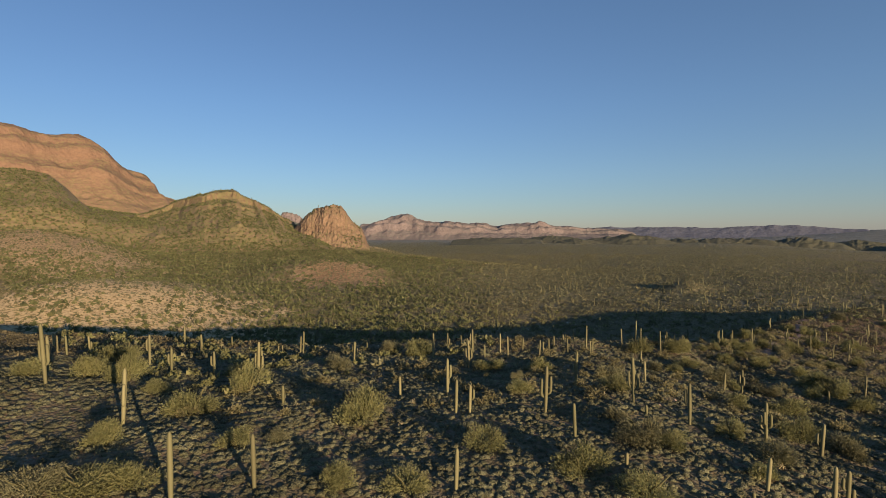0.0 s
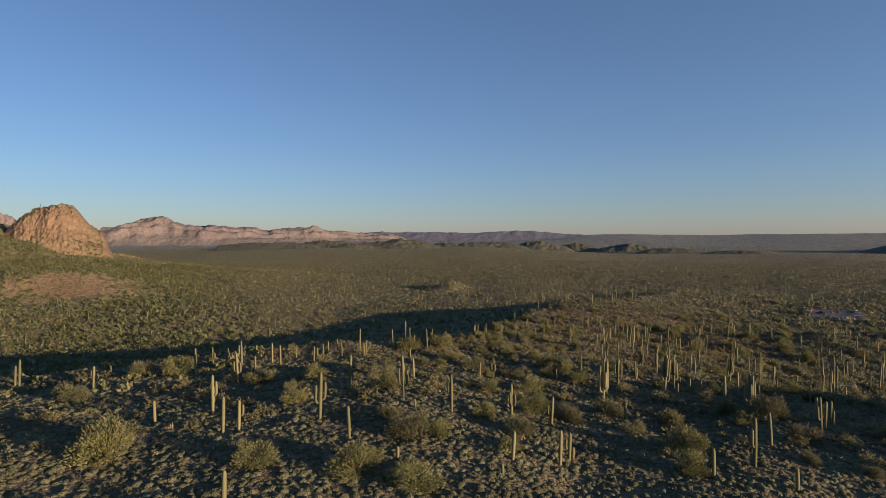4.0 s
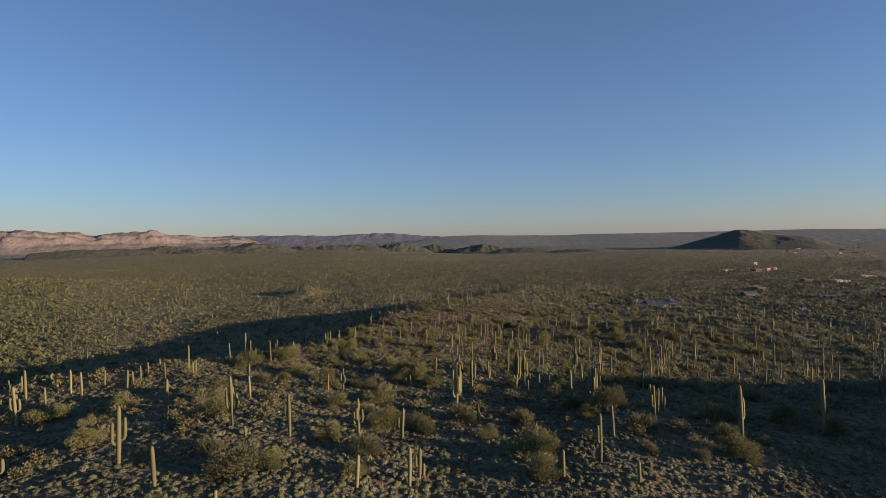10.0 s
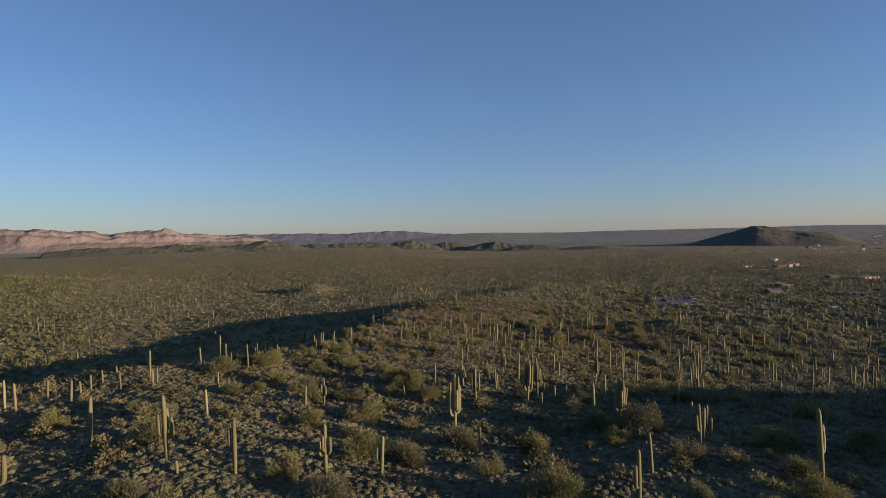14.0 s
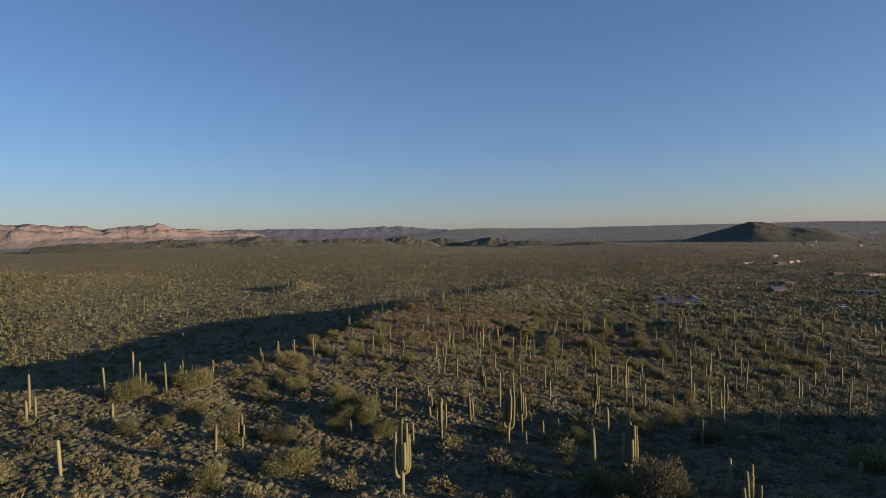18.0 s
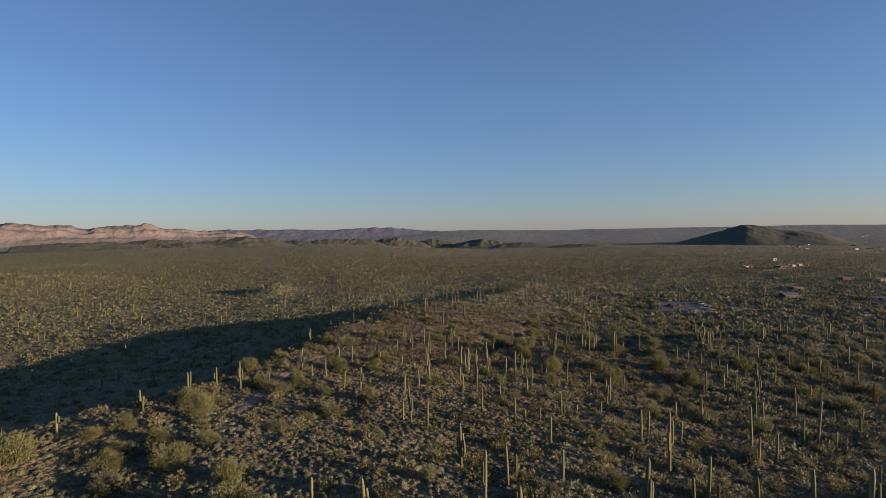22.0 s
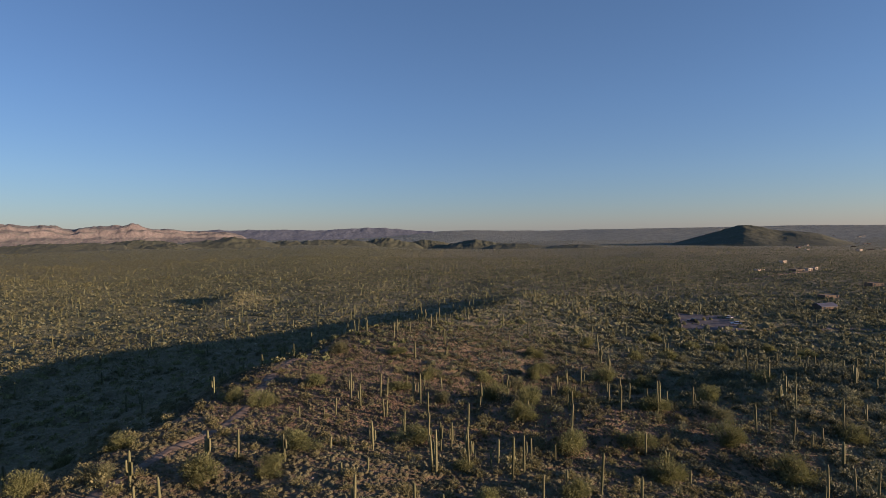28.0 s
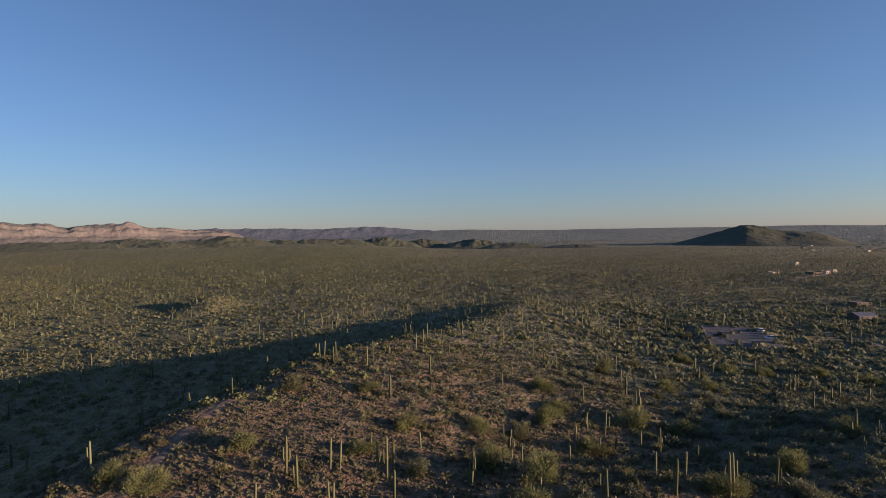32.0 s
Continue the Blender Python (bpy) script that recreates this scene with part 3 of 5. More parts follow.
def place_mountains():
    x, y, t = facing(84, 2000)
    strata_mountain("mesa_mountain", x, y, 900, [221, 223, 226, 229, 232, 234, 237, 240, 242, 245, 248, 251, 253, 256, 259, 262, 264, 267, 270, 273, 275, 278, 281, 283, 286, 289, 292, 294, 297, 300, 302, 305, 307, 309, 311, 313, 316, 318, 320, 322, 324, 327, 329, 331, 333, 334, 335, 336, 337, 338, 339, 341, 342, 343, 344, 345, 343, 339, 337, 334, 330, 328, 331, 334, 336, 334, 330, 317, 297, 271, 258, 241, 237, 233, 222, 175, 160, 154, 147, 140, 132, 124, 116, 109, 104, 98, 92, 87, 81, 77, 77, 77, 78, 78, 78],
             t, 40, ((0, 0), (0.40, 0.30), (0.55, 0.50), (0.57, 0.57), (0.67, 0.65), (0.71, 0.71), (0.74, 0.80), (0.82, 0.87), (0.845, 0.93), (1, 1)),
             MESA_ROCK, "massive orange-brown mountain with cliff bands", "mountain", 40, 180, 0.6, 0.014, 0.014)
    x, y, t = facing(80, 1050)
    strata_mountain("brushy_foothill", x, y, 330, [129, 131, 133, 135, 137, 139, 141, 142, 143, 143, 144, 145, 143, 140, 137, 133, 132, 131, 122, 101, 74, 70, 66, 64, 63, 63, 63, 59, 55, 52, 48],
             t, 30, ((0, 0), (0.3, 0.22), (0.6, 0.52), (0.85, 0.83), (1, 1)),
             FOOTHILL, "rounded green-tan foothill under the mountain", "hill", 52, 120, 1.0, 0.03, 0.005)
    x, y, t = facing(63.5, 1000)
    strata_mountain("flat_topped_hill", x, y, 190, [52, 53, 54, 55, 56, 57, 58, 59, 60, 62, 65, 69, 73, 79, 86, 88, 90, 92, 94, 94, 99, 101, 102, 103, 103, 94, 90, 87, 83, 79, 75, 65, 58, 53, 49, 44, 41, 37, 33, 31, 31],
             t, 8, ((0, 0), (0.35, 0.26), (0.60, 0.52), (0.74, 0.68), (0.752, 0.72), (0.88, 0.83), (0.89, 0.94), (0.95, 0.98), (1, 1)),
             FOOTHILL, "green-brown hill with a flat rocky cap", "hill", 60, 130, 1.6, 0.03, 0.008)
    x, y, t = facing(52.2, 930)
    strata_mountain("rocky_butte", x, y, 72, [33, 37, 40, 44, 52, 60, 64, 69, 71, 73, 74, 76, 74, 73, 65, 52, 44, 39, 35, 33, 31],
             t, 2, ((0, 0), (0.30, 0.20), (0.50, 0.40), (0.57, 0.52), (0.66, 0.66), (0.71, 0.77), (0.82, 0.90), (0.92, 0.97), (1, 1)),
             RED_ROCK, "rounded red rock butte rising from brush", "butte", 80, 90, 1.3, 0.018, 0.028)
    x, y, t = facing(34.77, 4303)
    mountain("pale_mountain_range", x, y, 1178, [57, 69, 79, 99, 121, 137, 141, 145, 117, 106, 97, 90, 88, 86, 85, 82, 78, 64, 54, 65, 68, 68, 77, 87, 70, 58, 55, 61, 56, 50, 44, 36, 30, 18, 2, -30],
             37, -50, 0.8, PALE_ROCK, "long pale pink range with cliff bands and gullies", "mountain range", 100, 140, 0.30, 0.14)
    x, y, t = facing(56.2, 3000)
    mountain("far_peak", x, y, 130, [40, 70, 112, 134, 128, 118, 80, 50], t, 20, 0.6, PALE_ROCK, "pinkish far peak between two hills", "mountain", 112, 40, 0.8, 0.08)
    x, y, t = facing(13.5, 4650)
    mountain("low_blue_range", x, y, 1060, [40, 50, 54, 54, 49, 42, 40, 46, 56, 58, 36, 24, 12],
             t, -50, 0.1, HAZED_ROCK, "low range on the horizon, coloured haze blue", "mountain range", 120, 90, 0.2, 0.06)
    x, y, t = facing(-27.3, 2850)
    mountain("dark_cone_hill", x, y, 500, [-66, -65, -61, -51, -30, -9, 12, 34, 20, 2, 1, -12, -38, -58, -66],
             t, -66, 0.1, HILL_EARTH, "dark brushy hill with two summits", "hill", 140, 90, 0.7, 0.015)
    for az, dist, half, hs, seed in ((34.5, 2400, 160, [-12, 0, 3, 1, -12], 145), (29, 2500, 150, [-34, -5, 12, 15, 2, -34], 150),
                                     (26, 2400, 110, [-44, -8, 3, -12, -44], 155), (21.3, 2500, 200, [-52, -10, 8, 12, 26, 20, 4, -20, -52], 160),
                                     (14.7, 2600, 170, [-55, -12, 2, -4, 1, -14, -55], 165), (10.8, 2620, 150, [-56, -6, 4, 0, -2, -20, -56], 170),
                                     (6.3, 2700, 140, [-64, -20, 0, 10, -6, -21, -64], 175), (2.1, 2800, 110, [-62, -22, -9, -14, -30, -62], 180),
                                     (-3.2, 2700, 150, [-66, -34, -20, -5, -16, -30, -40, -66], 185), (-7, 2500, 130, [-60, -36, -28, -33, -45, -60], 190),
                                     (-12.5, 2300, 110, [-54, -38, -33, -37, -54], 195)):
        x, y, t = facing(az, dist)
        hs = [min(hs) + 0.8 * (v - min(hs)) for v in hs]
        tagged(mountain("low_hill", x, y, half * 1.35, hs, t, min(min(hs), float(terrain(x, y))) - 8, 0.15, HILL_EARTH, "low dark-green brushy hill on the plain", "hill", seed, 46, 1.0, 0.06),
               group="low hills on the plain")


place_mountains()


# ---- plants ----
def tube(points, radii, ribs, groove, cap=True):
    """A ribbed stem along a line of places; its end is rounded off by the radii."""
    points = np.asarray(points, float)
    sides = ribs * 2
    ang = np.arange(sides) * math.pi / ribs
    prof = np.where(np.arange(sides) % 2 == 0, 1.0, groove)
    ahead = np.gradient(points, axis=0)
    ahead /= np.linalg.norm(ahead, axis=1)[:, None]
    side = np.cross(ahead, (0.31, 0.95, 0.05))
    side /= np.linalg.norm(side, axis=1)[:, None]
    other = np.cross(ahead, side)
    ring = (np.cos(ang) * prof)[None, :, None] * side[:, None, :] + (np.sin(ang) * prof)[None, :, None] * other[:, None, :]
    v = (points[:, None, :] + ring * np.asarray(radii)[:, None, None]).reshape(-1, 3)
    tris = []
    for i in range(len(points) - 1):
        for j in range(sides):
            a, b = i * sides + j, i * sides + (j + 1) % sides
            tris += [(a, b, b + sides), (a, b + sides, a + sides)]
    if cap:
        v = np.vstack([v, points[-1]])
        last = (len(points) - 1) * sides
        tris += [(last + j, last + (j + 1) % sides, len(v) - 1) for j in range(sides)]
    return v, np.array(tris)


def part(name, data, parent, label=""):
    ob = new(name, data)
    ob.parent = parent
    return tagged(ob, label)


def arm_line(turn, start, reach, top):
    """An arm that leaves the trunk, swings out and turns up."""
    c, s = math.cos(turn), math.sin(turn)
    steps = [(0.0, start), (0.5 * reach, start + 0.005), (0.85 * reach, start + 0.025), (reach, start + 0.07),
             (reach * 1.02, start + 0.4 * (top - start) + 0.04), (reach, start + 0.75 * (top - start)), (reach * 0.98, top - 0.012), (reach * 0.98, top)]
    return [(r * c, r * s, z) for r, z in steps]


# arms: bearing, where they leave the trunk, reach, top
SAGUARO_KINDS = {0: [[], [], []],
                 1: [[(0.2, 0.42, 0.085, 0.78)], [(2.9, 0.36, 0.09, 0.70)], [(3.5, 0.48, 0.08, 0.84)]],
                 2: [[(0.2, 0.36, 0.090, 0.74), (3.2, 0.43, 0.085, 0.80)], [(-0.3, 0.45, 0.085, 0.84), (3.5, 0.38, 0.09, 0.68)],
                     [(0.0, 0.33, 0.095, 0.66), (2.9, 0.37, 0.09, 0.72), (1.2, 0.45, 0.08, 0.78)]],
                 3: [[(0.1, 0.30, 0.105, 0.86), (1.7, 0.40, 0.085, 0.74), (3.3, 0.33, 0.110, 0.80), (4.8, 0.44, 0.085, 0.92), (2.5, 0.36, 0.07, 0.95)],
                     [(0.4, 0.28, 0.110, 0.72), (2.2, 0.38, 0.09, 0.90), (3.4, 0.31, 0.105, 0.80), (5.6, 0.42, 0.085, 0.84)]]}
SAGUARO_LABELS = {0: "single-stemmed ribbed green saguaro without arms", 1: "ribbed green saguaro with one raised arm",
                  2: "ribbed green saguaro with two raised arms", 3: "many-armed green saguaro like a candelabra"}


def build_saguaro(kind, arms, seed):
    """A saguaro one metre high, to be scaled."""
    r = random.Random(seed)
    thing = tagged(new("saguaro"), SAGUARO_LABELS[kind], "cactus", "saguaros on the ridge")
    hs = [-0.05, 0.0, 0.08, 0.25, 0.45, 0.65, 0.82, 0.92, 0.965, 0.988, 1.0]
    rs = [0.031, 0.032, 0.035, 0.040, 0.042, 0.041, 0.039, 0.036, 0.029, 0.019, 0.008]
    lean = r.uniform(-0.012, 0.012)
    v, f = tube([(lean * h * h, 0.5 * lean * h, h) for h in hs], rs, 11, 0.84)
    part("trunk", mesh_of("trunk", v, f, SKIN), thing)
    for turn, start, reach, top in arms:
        line = arm_line(turn, start, reach * 1.12, top)
        v, f = tube(line, [0.018, 0.024, 0.029, 0.032, 0.034, 0.032, 0.026, 0.010], 8, 0.85)
        part("arm", mesh_of("arm", v, f, SKIN), thing)
    return thing


MADE = {}


def stand_of_saguaros(rows):
    for x, y, height, kind in rows:
        k = (kind, int(abs(x * 7 + y * 3)) % len(SAGUARO_KINDS[kind]))
        stout = (3.3 + 0.25 * height) * float(np.interp(y, [60, 125], [1.2, 0.92]))          # thick-set on the high ground
        m = (Matrix.Translation((x, y, ground_z(x, y) - 0.05)) @ Euler((radians(2.4 * math.sin(x * 5)), radians(2.4 * math.cos(y * 7)), 0.6 * math.sin(x * 1.7 + y) + (math.pi if math.sin(x * 3.1) > 0 else 0))).to_matrix().to_4x4()
             @ Matrix.Diagonal((stout, stout, height, 1)))
        if k not in MADE:
            MADE[k] = build_saguaro(kind, SAGUARO_KINDS[kind][k[1]], 5 + k[1])
            MADE[k].matrix_basis = m
        else:
            src = MADE[k]
            keep = src.matrix_basis.copy()
            src.matrix_basis = Matrix()
            copy_thing(src, m)
            src.matrix_basis = keep


def sprays(count, length, width, seed, squat=0.8, hollow=0.35, up=0.5):
    """A crown one metre in radius: slim twig sprays that fill a dome and point outward and up, each a slim wedge."""
    g = np.random.default_rng(seed)
    lobes = g.normal(size=(12, 3))
    lobes[:, 2] = np.abs(lobes[:, 2]) * 0.8 + 0.15
    lobes = lobes / np.linalg.norm(lobes, axis=1)[:, None] * g.uniform(0.35, 0.72, (12, 1))
    off = g.normal(size=(count, 3))
    base = lobes[g.integers(0, 12, count)] + off / np.linalg.norm(off, axis=1)[:, None] * g.uniform(0.12, 0.36, (count, 1))
    rad = np.linalg.norm(base, axis=1)[:, None]
    base = np.where(rad > 1, base / rad, base)
    base[:, 2] = np.abs(base[:, 2]) * squat + 0.05
    out = base * (1, 1, 0.6) + np.array((0, 0, up)) + g.normal(size=(count, 3)) * 0.35
    out /= np.linalg.norm(out, axis=1)[:, None]
    side = np.cross(out, g.normal(size=(count, 3)))
    side /= np.linalg.norm(side, axis=1)[:, None]
    ln = length * g.uniform(0.6, 1.3, count)[:, None]
    wd = width * g.uniform(0.6, 1.3, count)[:, None]
    v = np.stack([base - side * wd * 0.5, base + side * wd * 0.5, base + out * ln], 1).reshape(-1, 3)
    return v, np.arange(count * 3).reshape(-1, 3)


def limb(seed, k):
    g = random.Random(seed * 10 + k)
    a, lean = k * 1.57 + g.uniform(-0.4, 0.4), g.uniform(0.3, 0.6)
    pts = [(0.05 * math.cos(a), 0.05 * math.sin(a), -0.08), (lean * 0.35 * math.cos(a), lean * 0.35 * math.sin(a), 0.25),
           (lean * 0.8 * math.cos(a + 0.2), lean * 0.8 * math.sin(a + 0.2), 0.5), (lean * 1.1 * math.cos(a + 0.1), lean * 1.1 * math.sin(a + 0.1), 0.72)]
    return tube(pts, [0.05, 0.035, 0.022, 0.008], 3, 0.95)


def build_bush(k):
    yellow = k % 5 != 2
    thing = tagged(new("palo_verde" if yellow else "creosote_bush"),
                   "yellow-green feathery palo verde bush on stony ground" if yellow else "dull olive creosote bush with fine twigs",
                   "bush", "bushes on the ridge")
    for j in range(4):
        part("limb", mesh_of("limb", *limb(k, j), BARK), thing)
    v, f = sprays(4600, 0.074, 0.028, 100 + k, 0.85 if yellow else 0.9, up=0.3)
    part("crown", mesh_of("crown", v, f, LEAF if yellow else LEAF_DARK), thing)
    return thing


def thicket(rows):
    for x, y, width in rows:
        k = int(abs(x * 5 + y * 11)) % 9
        tall = width * (0.50 + 0.12 * math.sin(x * 3 + y))
        m = (Matrix.Translation((x, y, ground_z(x, y) - 0.05)) @ Euler((0, 0, x + y * 2)).to_matrix().to_4x4()
             @ Matrix.Diagonal((width * 0.46, width * 0.46, tall * 0.95, 1)))
        if ("bush", k) not in MADE:
            MADE["bush", k] = build_bush(k)
            MADE["bush", k].matrix_basis = m
        else:
            src = MADE["bush", k]
            keep = src.matrix_basis.copy()
            src.matrix_basis = Matrix()
            copy_thing(src, m)
            src.matrix_basis = keep


# saguaros stand by stand along the ridge: x, y, height, kind
stand_of_saguaros([
    (-44.6, 18.3, 6.0, 0), (-84.1, 19.3, 8.2, 2), (-65.6, 22.0, 6.5, 2), (-42.9, 24.7, 5.0, 0),
    (-118.0, 29.0, 3.3, 0), (-114.2, 29.5, 3.8, 1), (-136.1, 32.8, 3.0, 0), (-114.7, 33.3, 3.5, 1),
    (-107.1, 35.4, 2.7, 0), (-86.7, 36.2, 4.2, 1), (-29.9, 36.9, 3.9, 0), (-98.2, 37.4, 5.4, 1),
    (-59.7, 38.6, 2.6, 0), (-81.6, 40.6, 4.5, 1), (-71.6, 42.2, 6.2, 2), (-37.3, 48.3, 1.5, 0),
    (-104.3, 49.3, 4.9, 1), (-20.5, 52.8, 1.4, 0), (-43.1, 53.3, 4.4, 0), (-9.3, 53.8, 1.3, 0),
    (-41.7, 54.4, 3.8, 1), (-54.3, 54.4, 3.1, 0), (-124.5, 55.0, 4.7, 0), (-27.6, 55.7, 4.0, 0),
])
stand_of_saguaros([
    (-9.0, 58.4, 3.3, 0), (-50.1, 60.0, 5.5, 1), (-10.0, 60.2, 1.3, 0), (-34.2, 60.6, 6.4, 2),
    (-4.0, 60.6, 4.0, 0), (19.7, 61.7, 2.3, 0), (12.0, 62.2, 3.2, 0), (-3.1, 62.3, 3.3, 1),
    (-117.2, 62.6, 2.4, 0), (-2.7, 62.8, 1.4, 0), (-53.4, 64.2, 2.8, 0), (17.0, 66.6, 5.6, 1),
    (-105.1, 67.0, 1.7, 0), (-104.1, 67.4, 2.0, 0), (-80.2, 67.8, 4.1, 2), (-23.9, 68.2, 1.3, 0),
    (-19.1, 69.5, 5.1, 1), (-102.8, 71.2, 3.9, 0), (-102.0, 71.4, 5.0, 1), (-26.8, 71.5, 6.4, 2),
    (-11.4, 72.5, 4.8, 2), (36.1, 73.0, 7.4, 1), (-6.1, 73.6, 4.0, 1), (-36.9, 74.7, 5.6, 1),
])
stand_of_saguaros([
    (21.0, 75.4, 4.3, 0), (49.4, 78.0, 7.1, 0), (-60.9, 79.4, 5.3, 2), (-91.3, 81.1, 1.6, 0),
    (3.9, 82.2, 3.1, 0), (-72.6, 82.5, 5.4, 0), (29.1, 83.3, 4.8, 2), (30.2, 85.1, 3.9, 0),
    (-89.7, 85.9, 1.9, 0), (31.5, 86.2, 2.4, 0), (-66.9, 88.4, 5.4, 1), (-31.3, 88.5, 3.6, 0),
    (32.1, 88.8, 3.2, 0), (-64.1, 88.8, 2.6, 0), (0.8, 89.1, 7.8, 3), (30.5, 89.3, 3.6, 0),
    (-74.8, 89.9, 4.0, 1), (19.3, 92.8, 6.1, 0), (22.8, 93.1, 6.4, 3), (-61.3, 93.1, 4.2, 0),
    (45.1, 93.8, 2.5, 0), (-74.4, 94.2, 2.6, 1), (-64.0, 94.3, 4.1, 0), (51.1, 95.7, 3.0, 0),
])
stand_of_saguaros([
    (-55.8, 96.5, 3.5, 0), (-61.2, 98.7, 3.0, 0), (-56.6, 99.6, 2.5, 0), (-22.0, 100.0, 3.1, 0),
    (-56.4, 101.5, 2.9, 0), (-19.6, 101.6, 4.2, 2), (65.6, 102.9, 3.8, 0), (-53.1, 103.7, 3.1, 0),
    (26.9, 104.6, 2.5, 0), (13.9, 104.7, 2.2, 0), (0.2, 104.9, 3.3, 0), (-48.5, 104.9, 2.9, 0),
    (34.9, 105.1, 3.3, 0), (23.9, 105.5, 4.6, 0), (-57.4, 105.6, 2.3, 0), (11.8, 105.9, 7.2, 3),
    (3.6, 106.6, 5.6, 3), (-38.7, 106.8, 2.9, 1), (16.2, 106.9, 2.8, 0), (-49.0, 106.9, 2.9, 0),
    (-55.9, 107.0, 2.6, 0), (-8.0, 107.7, 2.4, 0), (-51.3, 108.7, 5.2, 0), (-54.6, 109.5, 3.3, 0),
])
stand_of_saguaros([
    (14.1, 111.6, 6.8, 3), (18.9, 111.9, 2.1, 1), (48.2, 113.0, 3.3, 1), (41.7, 114.3, 7.3, 2),
    (7.3, 115.3, 3.9, 0), (39.8, 115.3, 1.3, 0), (15.8, 116.1, 1.8, 0), (24.7, 116.2, 7.1, 2),
    (1.5, 116.2, 4.6, 2), (-46.5, 116.7, 4.7, 0), (7.7, 118.0, 2.2, 0), (-3.7, 118.1, 3.9, 0),
    (-39.1, 119.9, 5.1, 0), (-42.5, 120.0, 3.3, 0), (11.7, 120.5, 6.1, 1), (-43.8, 121.0, 4.6, 0),
    (-45.1, 121.4, 6.0, 0), (39.3, 125.6, 3.0, 1), (33.0, 125.7, 3.0, 0), (-39.7, 125.9, 3.9, 1),
    (14.4, 126.6, 4.4, 0), (35.9, 126.8, 2.2, 0), (45.8, 127.1, 4.8, 0), (35.7, 128.5, 4.7, 0),
])
stand_of_saguaros([
    (15.5, 129.4, 3.1, 0), (20.6, 129.6, 3.8, 0), (9.6, 132.3, 5.6, 2), (-38.5, 133.8, 2.5, 1),
    (62.6, 137.6, 2.2, 0), (52.6, 137.9, 2.9, 0), (36.4, 140.7, 8.1, 2), (-32.5, 140.8, 4.3, 2),
    (75.1, 144.0, 2.8, 0), (79.6, 145.0, 6.7, 0), (98.2, 145.2, 8.2, 0), (51.5, 147.6, 4.0, 0),
    (74.4, 147.8, 2.9, 0), (22.5, 148.6, 4.2, 0), (55.0, 149.3, 4.1, 0), (4.7, 149.6, 4.7, 0),
    (-210.6, 150.0, 7.5, 0), (86.8, 150.6, 6.1, 0), (-209.4, 150.8, 6.7, 0), (42.3, 151.7, 3.4, 0),
    (36.6, 152.0, 5.0, 0), (53.2, 152.5, 7.1, 0), (2.1, 152.6, 6.1, 1), (0.7, 154.1, 3.1, 0),
])
stand_of_saguaros([
    (38.7, 155.1, 4.6, 0), (19.9, 156.8, 2.5, 0), (18.4, 157.0, 4.4, 0), (69.9, 158.7, 3.3, 0),
    (-35.7, 159.3, 4.3, 0), (80.3, 160.4, 5.3, 0), (68.3, 160.7, 8.2, 0), (85.8, 161.3, 4.3, 1),
    (23.0, 161.5, 2.3, 0), (73.4, 163.5, 2.8, 0), (-37.6, 163.7, 3.4, 0), (102.1, 165.1, 6.0, 0),
    (27.3, 165.3, 4.3, 1), (13.4, 165.4, 3.8, 0), (103.2, 165.6, 5.5, 2), (-29.7, 166.2, 5.3, 2),
    (27.9, 166.2, 2.5, 0), (86.0, 167.2, 3.3, 0), (48.0, 167.9, 3.6, 0), (34.9, 168.5, 2.4, 0),
    (-35.1, 168.5, 3.5, 1), (30.8, 169.2, 1.7, 0), (53.4, 169.5, 4.9, 0), (-8.8, 169.7, 4.7, 1),
])
stand_of_saguaros([
    (-25.9, 169.9, 2.7, 0), (108.9, 170.2, 5.6, 0), (-12.1, 171.0, 3.5, 0), (-0.8, 171.3, 3.6, 0),
    (65.7, 171.5, 5.5, 0), (65.9, 174.5, 5.2, 0), (17.4, 176.7, 2.7, 0), (87.6, 177.3, 4.0, 0),
    (1.5, 177.4, 3.2, 0), (38.6, 177.7, 5.5, 2), (12.9, 179.1, 5.0, 0), (10.3, 179.3, 2.8, 0),
    (-20.7, 180.2, 2.7, 0), (-17.8, 180.2, 3.9, 0), (3.2, 181.2, 5.2, 1), (23.6, 182.6, 3.9, 0),
    (79.0, 183.7, 6.1, 1), (40.9, 183.8, 5.0, 0), (9.7, 184.3, 4.1, 0), (-24.2, 185.3, 4.8, 2),
    (73.0, 187.8, 6.2, 0), (25.3, 189.1, 4.5, 0), (67.9, 189.4, 4.2, 0), (-18.2, 192.5, 5.1, 2),
])
stand_of_saguaros([
    (39.1, 193.5, 3.9, 0), (-0.8, 193.7, 1.7, 0), (34.1, 194.8, 6.0, 0), (29.4, 194.9, 3.4, 0),
    (2.5, 195.3, 1.9, 0), (-15.7, 196.2, 4.5, 0), (-9.3, 196.6, 4.0, 1), (22.5, 197.9, 6.5, 0),
    (11.7, 199.1, 6.6, 1), (67.3, 199.7, 3.2, 0), (75.1, 200.0, 5.5, 0), (11.1, 200.1, 5.4, 0),
    (68.6, 200.8, 5.8, 0), (93.3, 200.9, 3.6, 0), (81.0, 201.1, 5.2, 2), (73.4, 201.9, 5.0, 0),
    (16.5, 202.0, 6.6, 2), (24.7, 202.2, 5.8, 1), (49.7, 203.1, 2.5, 0), (19.9, 203.3, 3.1, 0),
    (82.5, 204.4, 6.4, 2), (-4.8, 204.6, 2.1, 0), (21.1, 205.3, 4.3, 0), (17.6, 206.1, 2.4, 0),
])
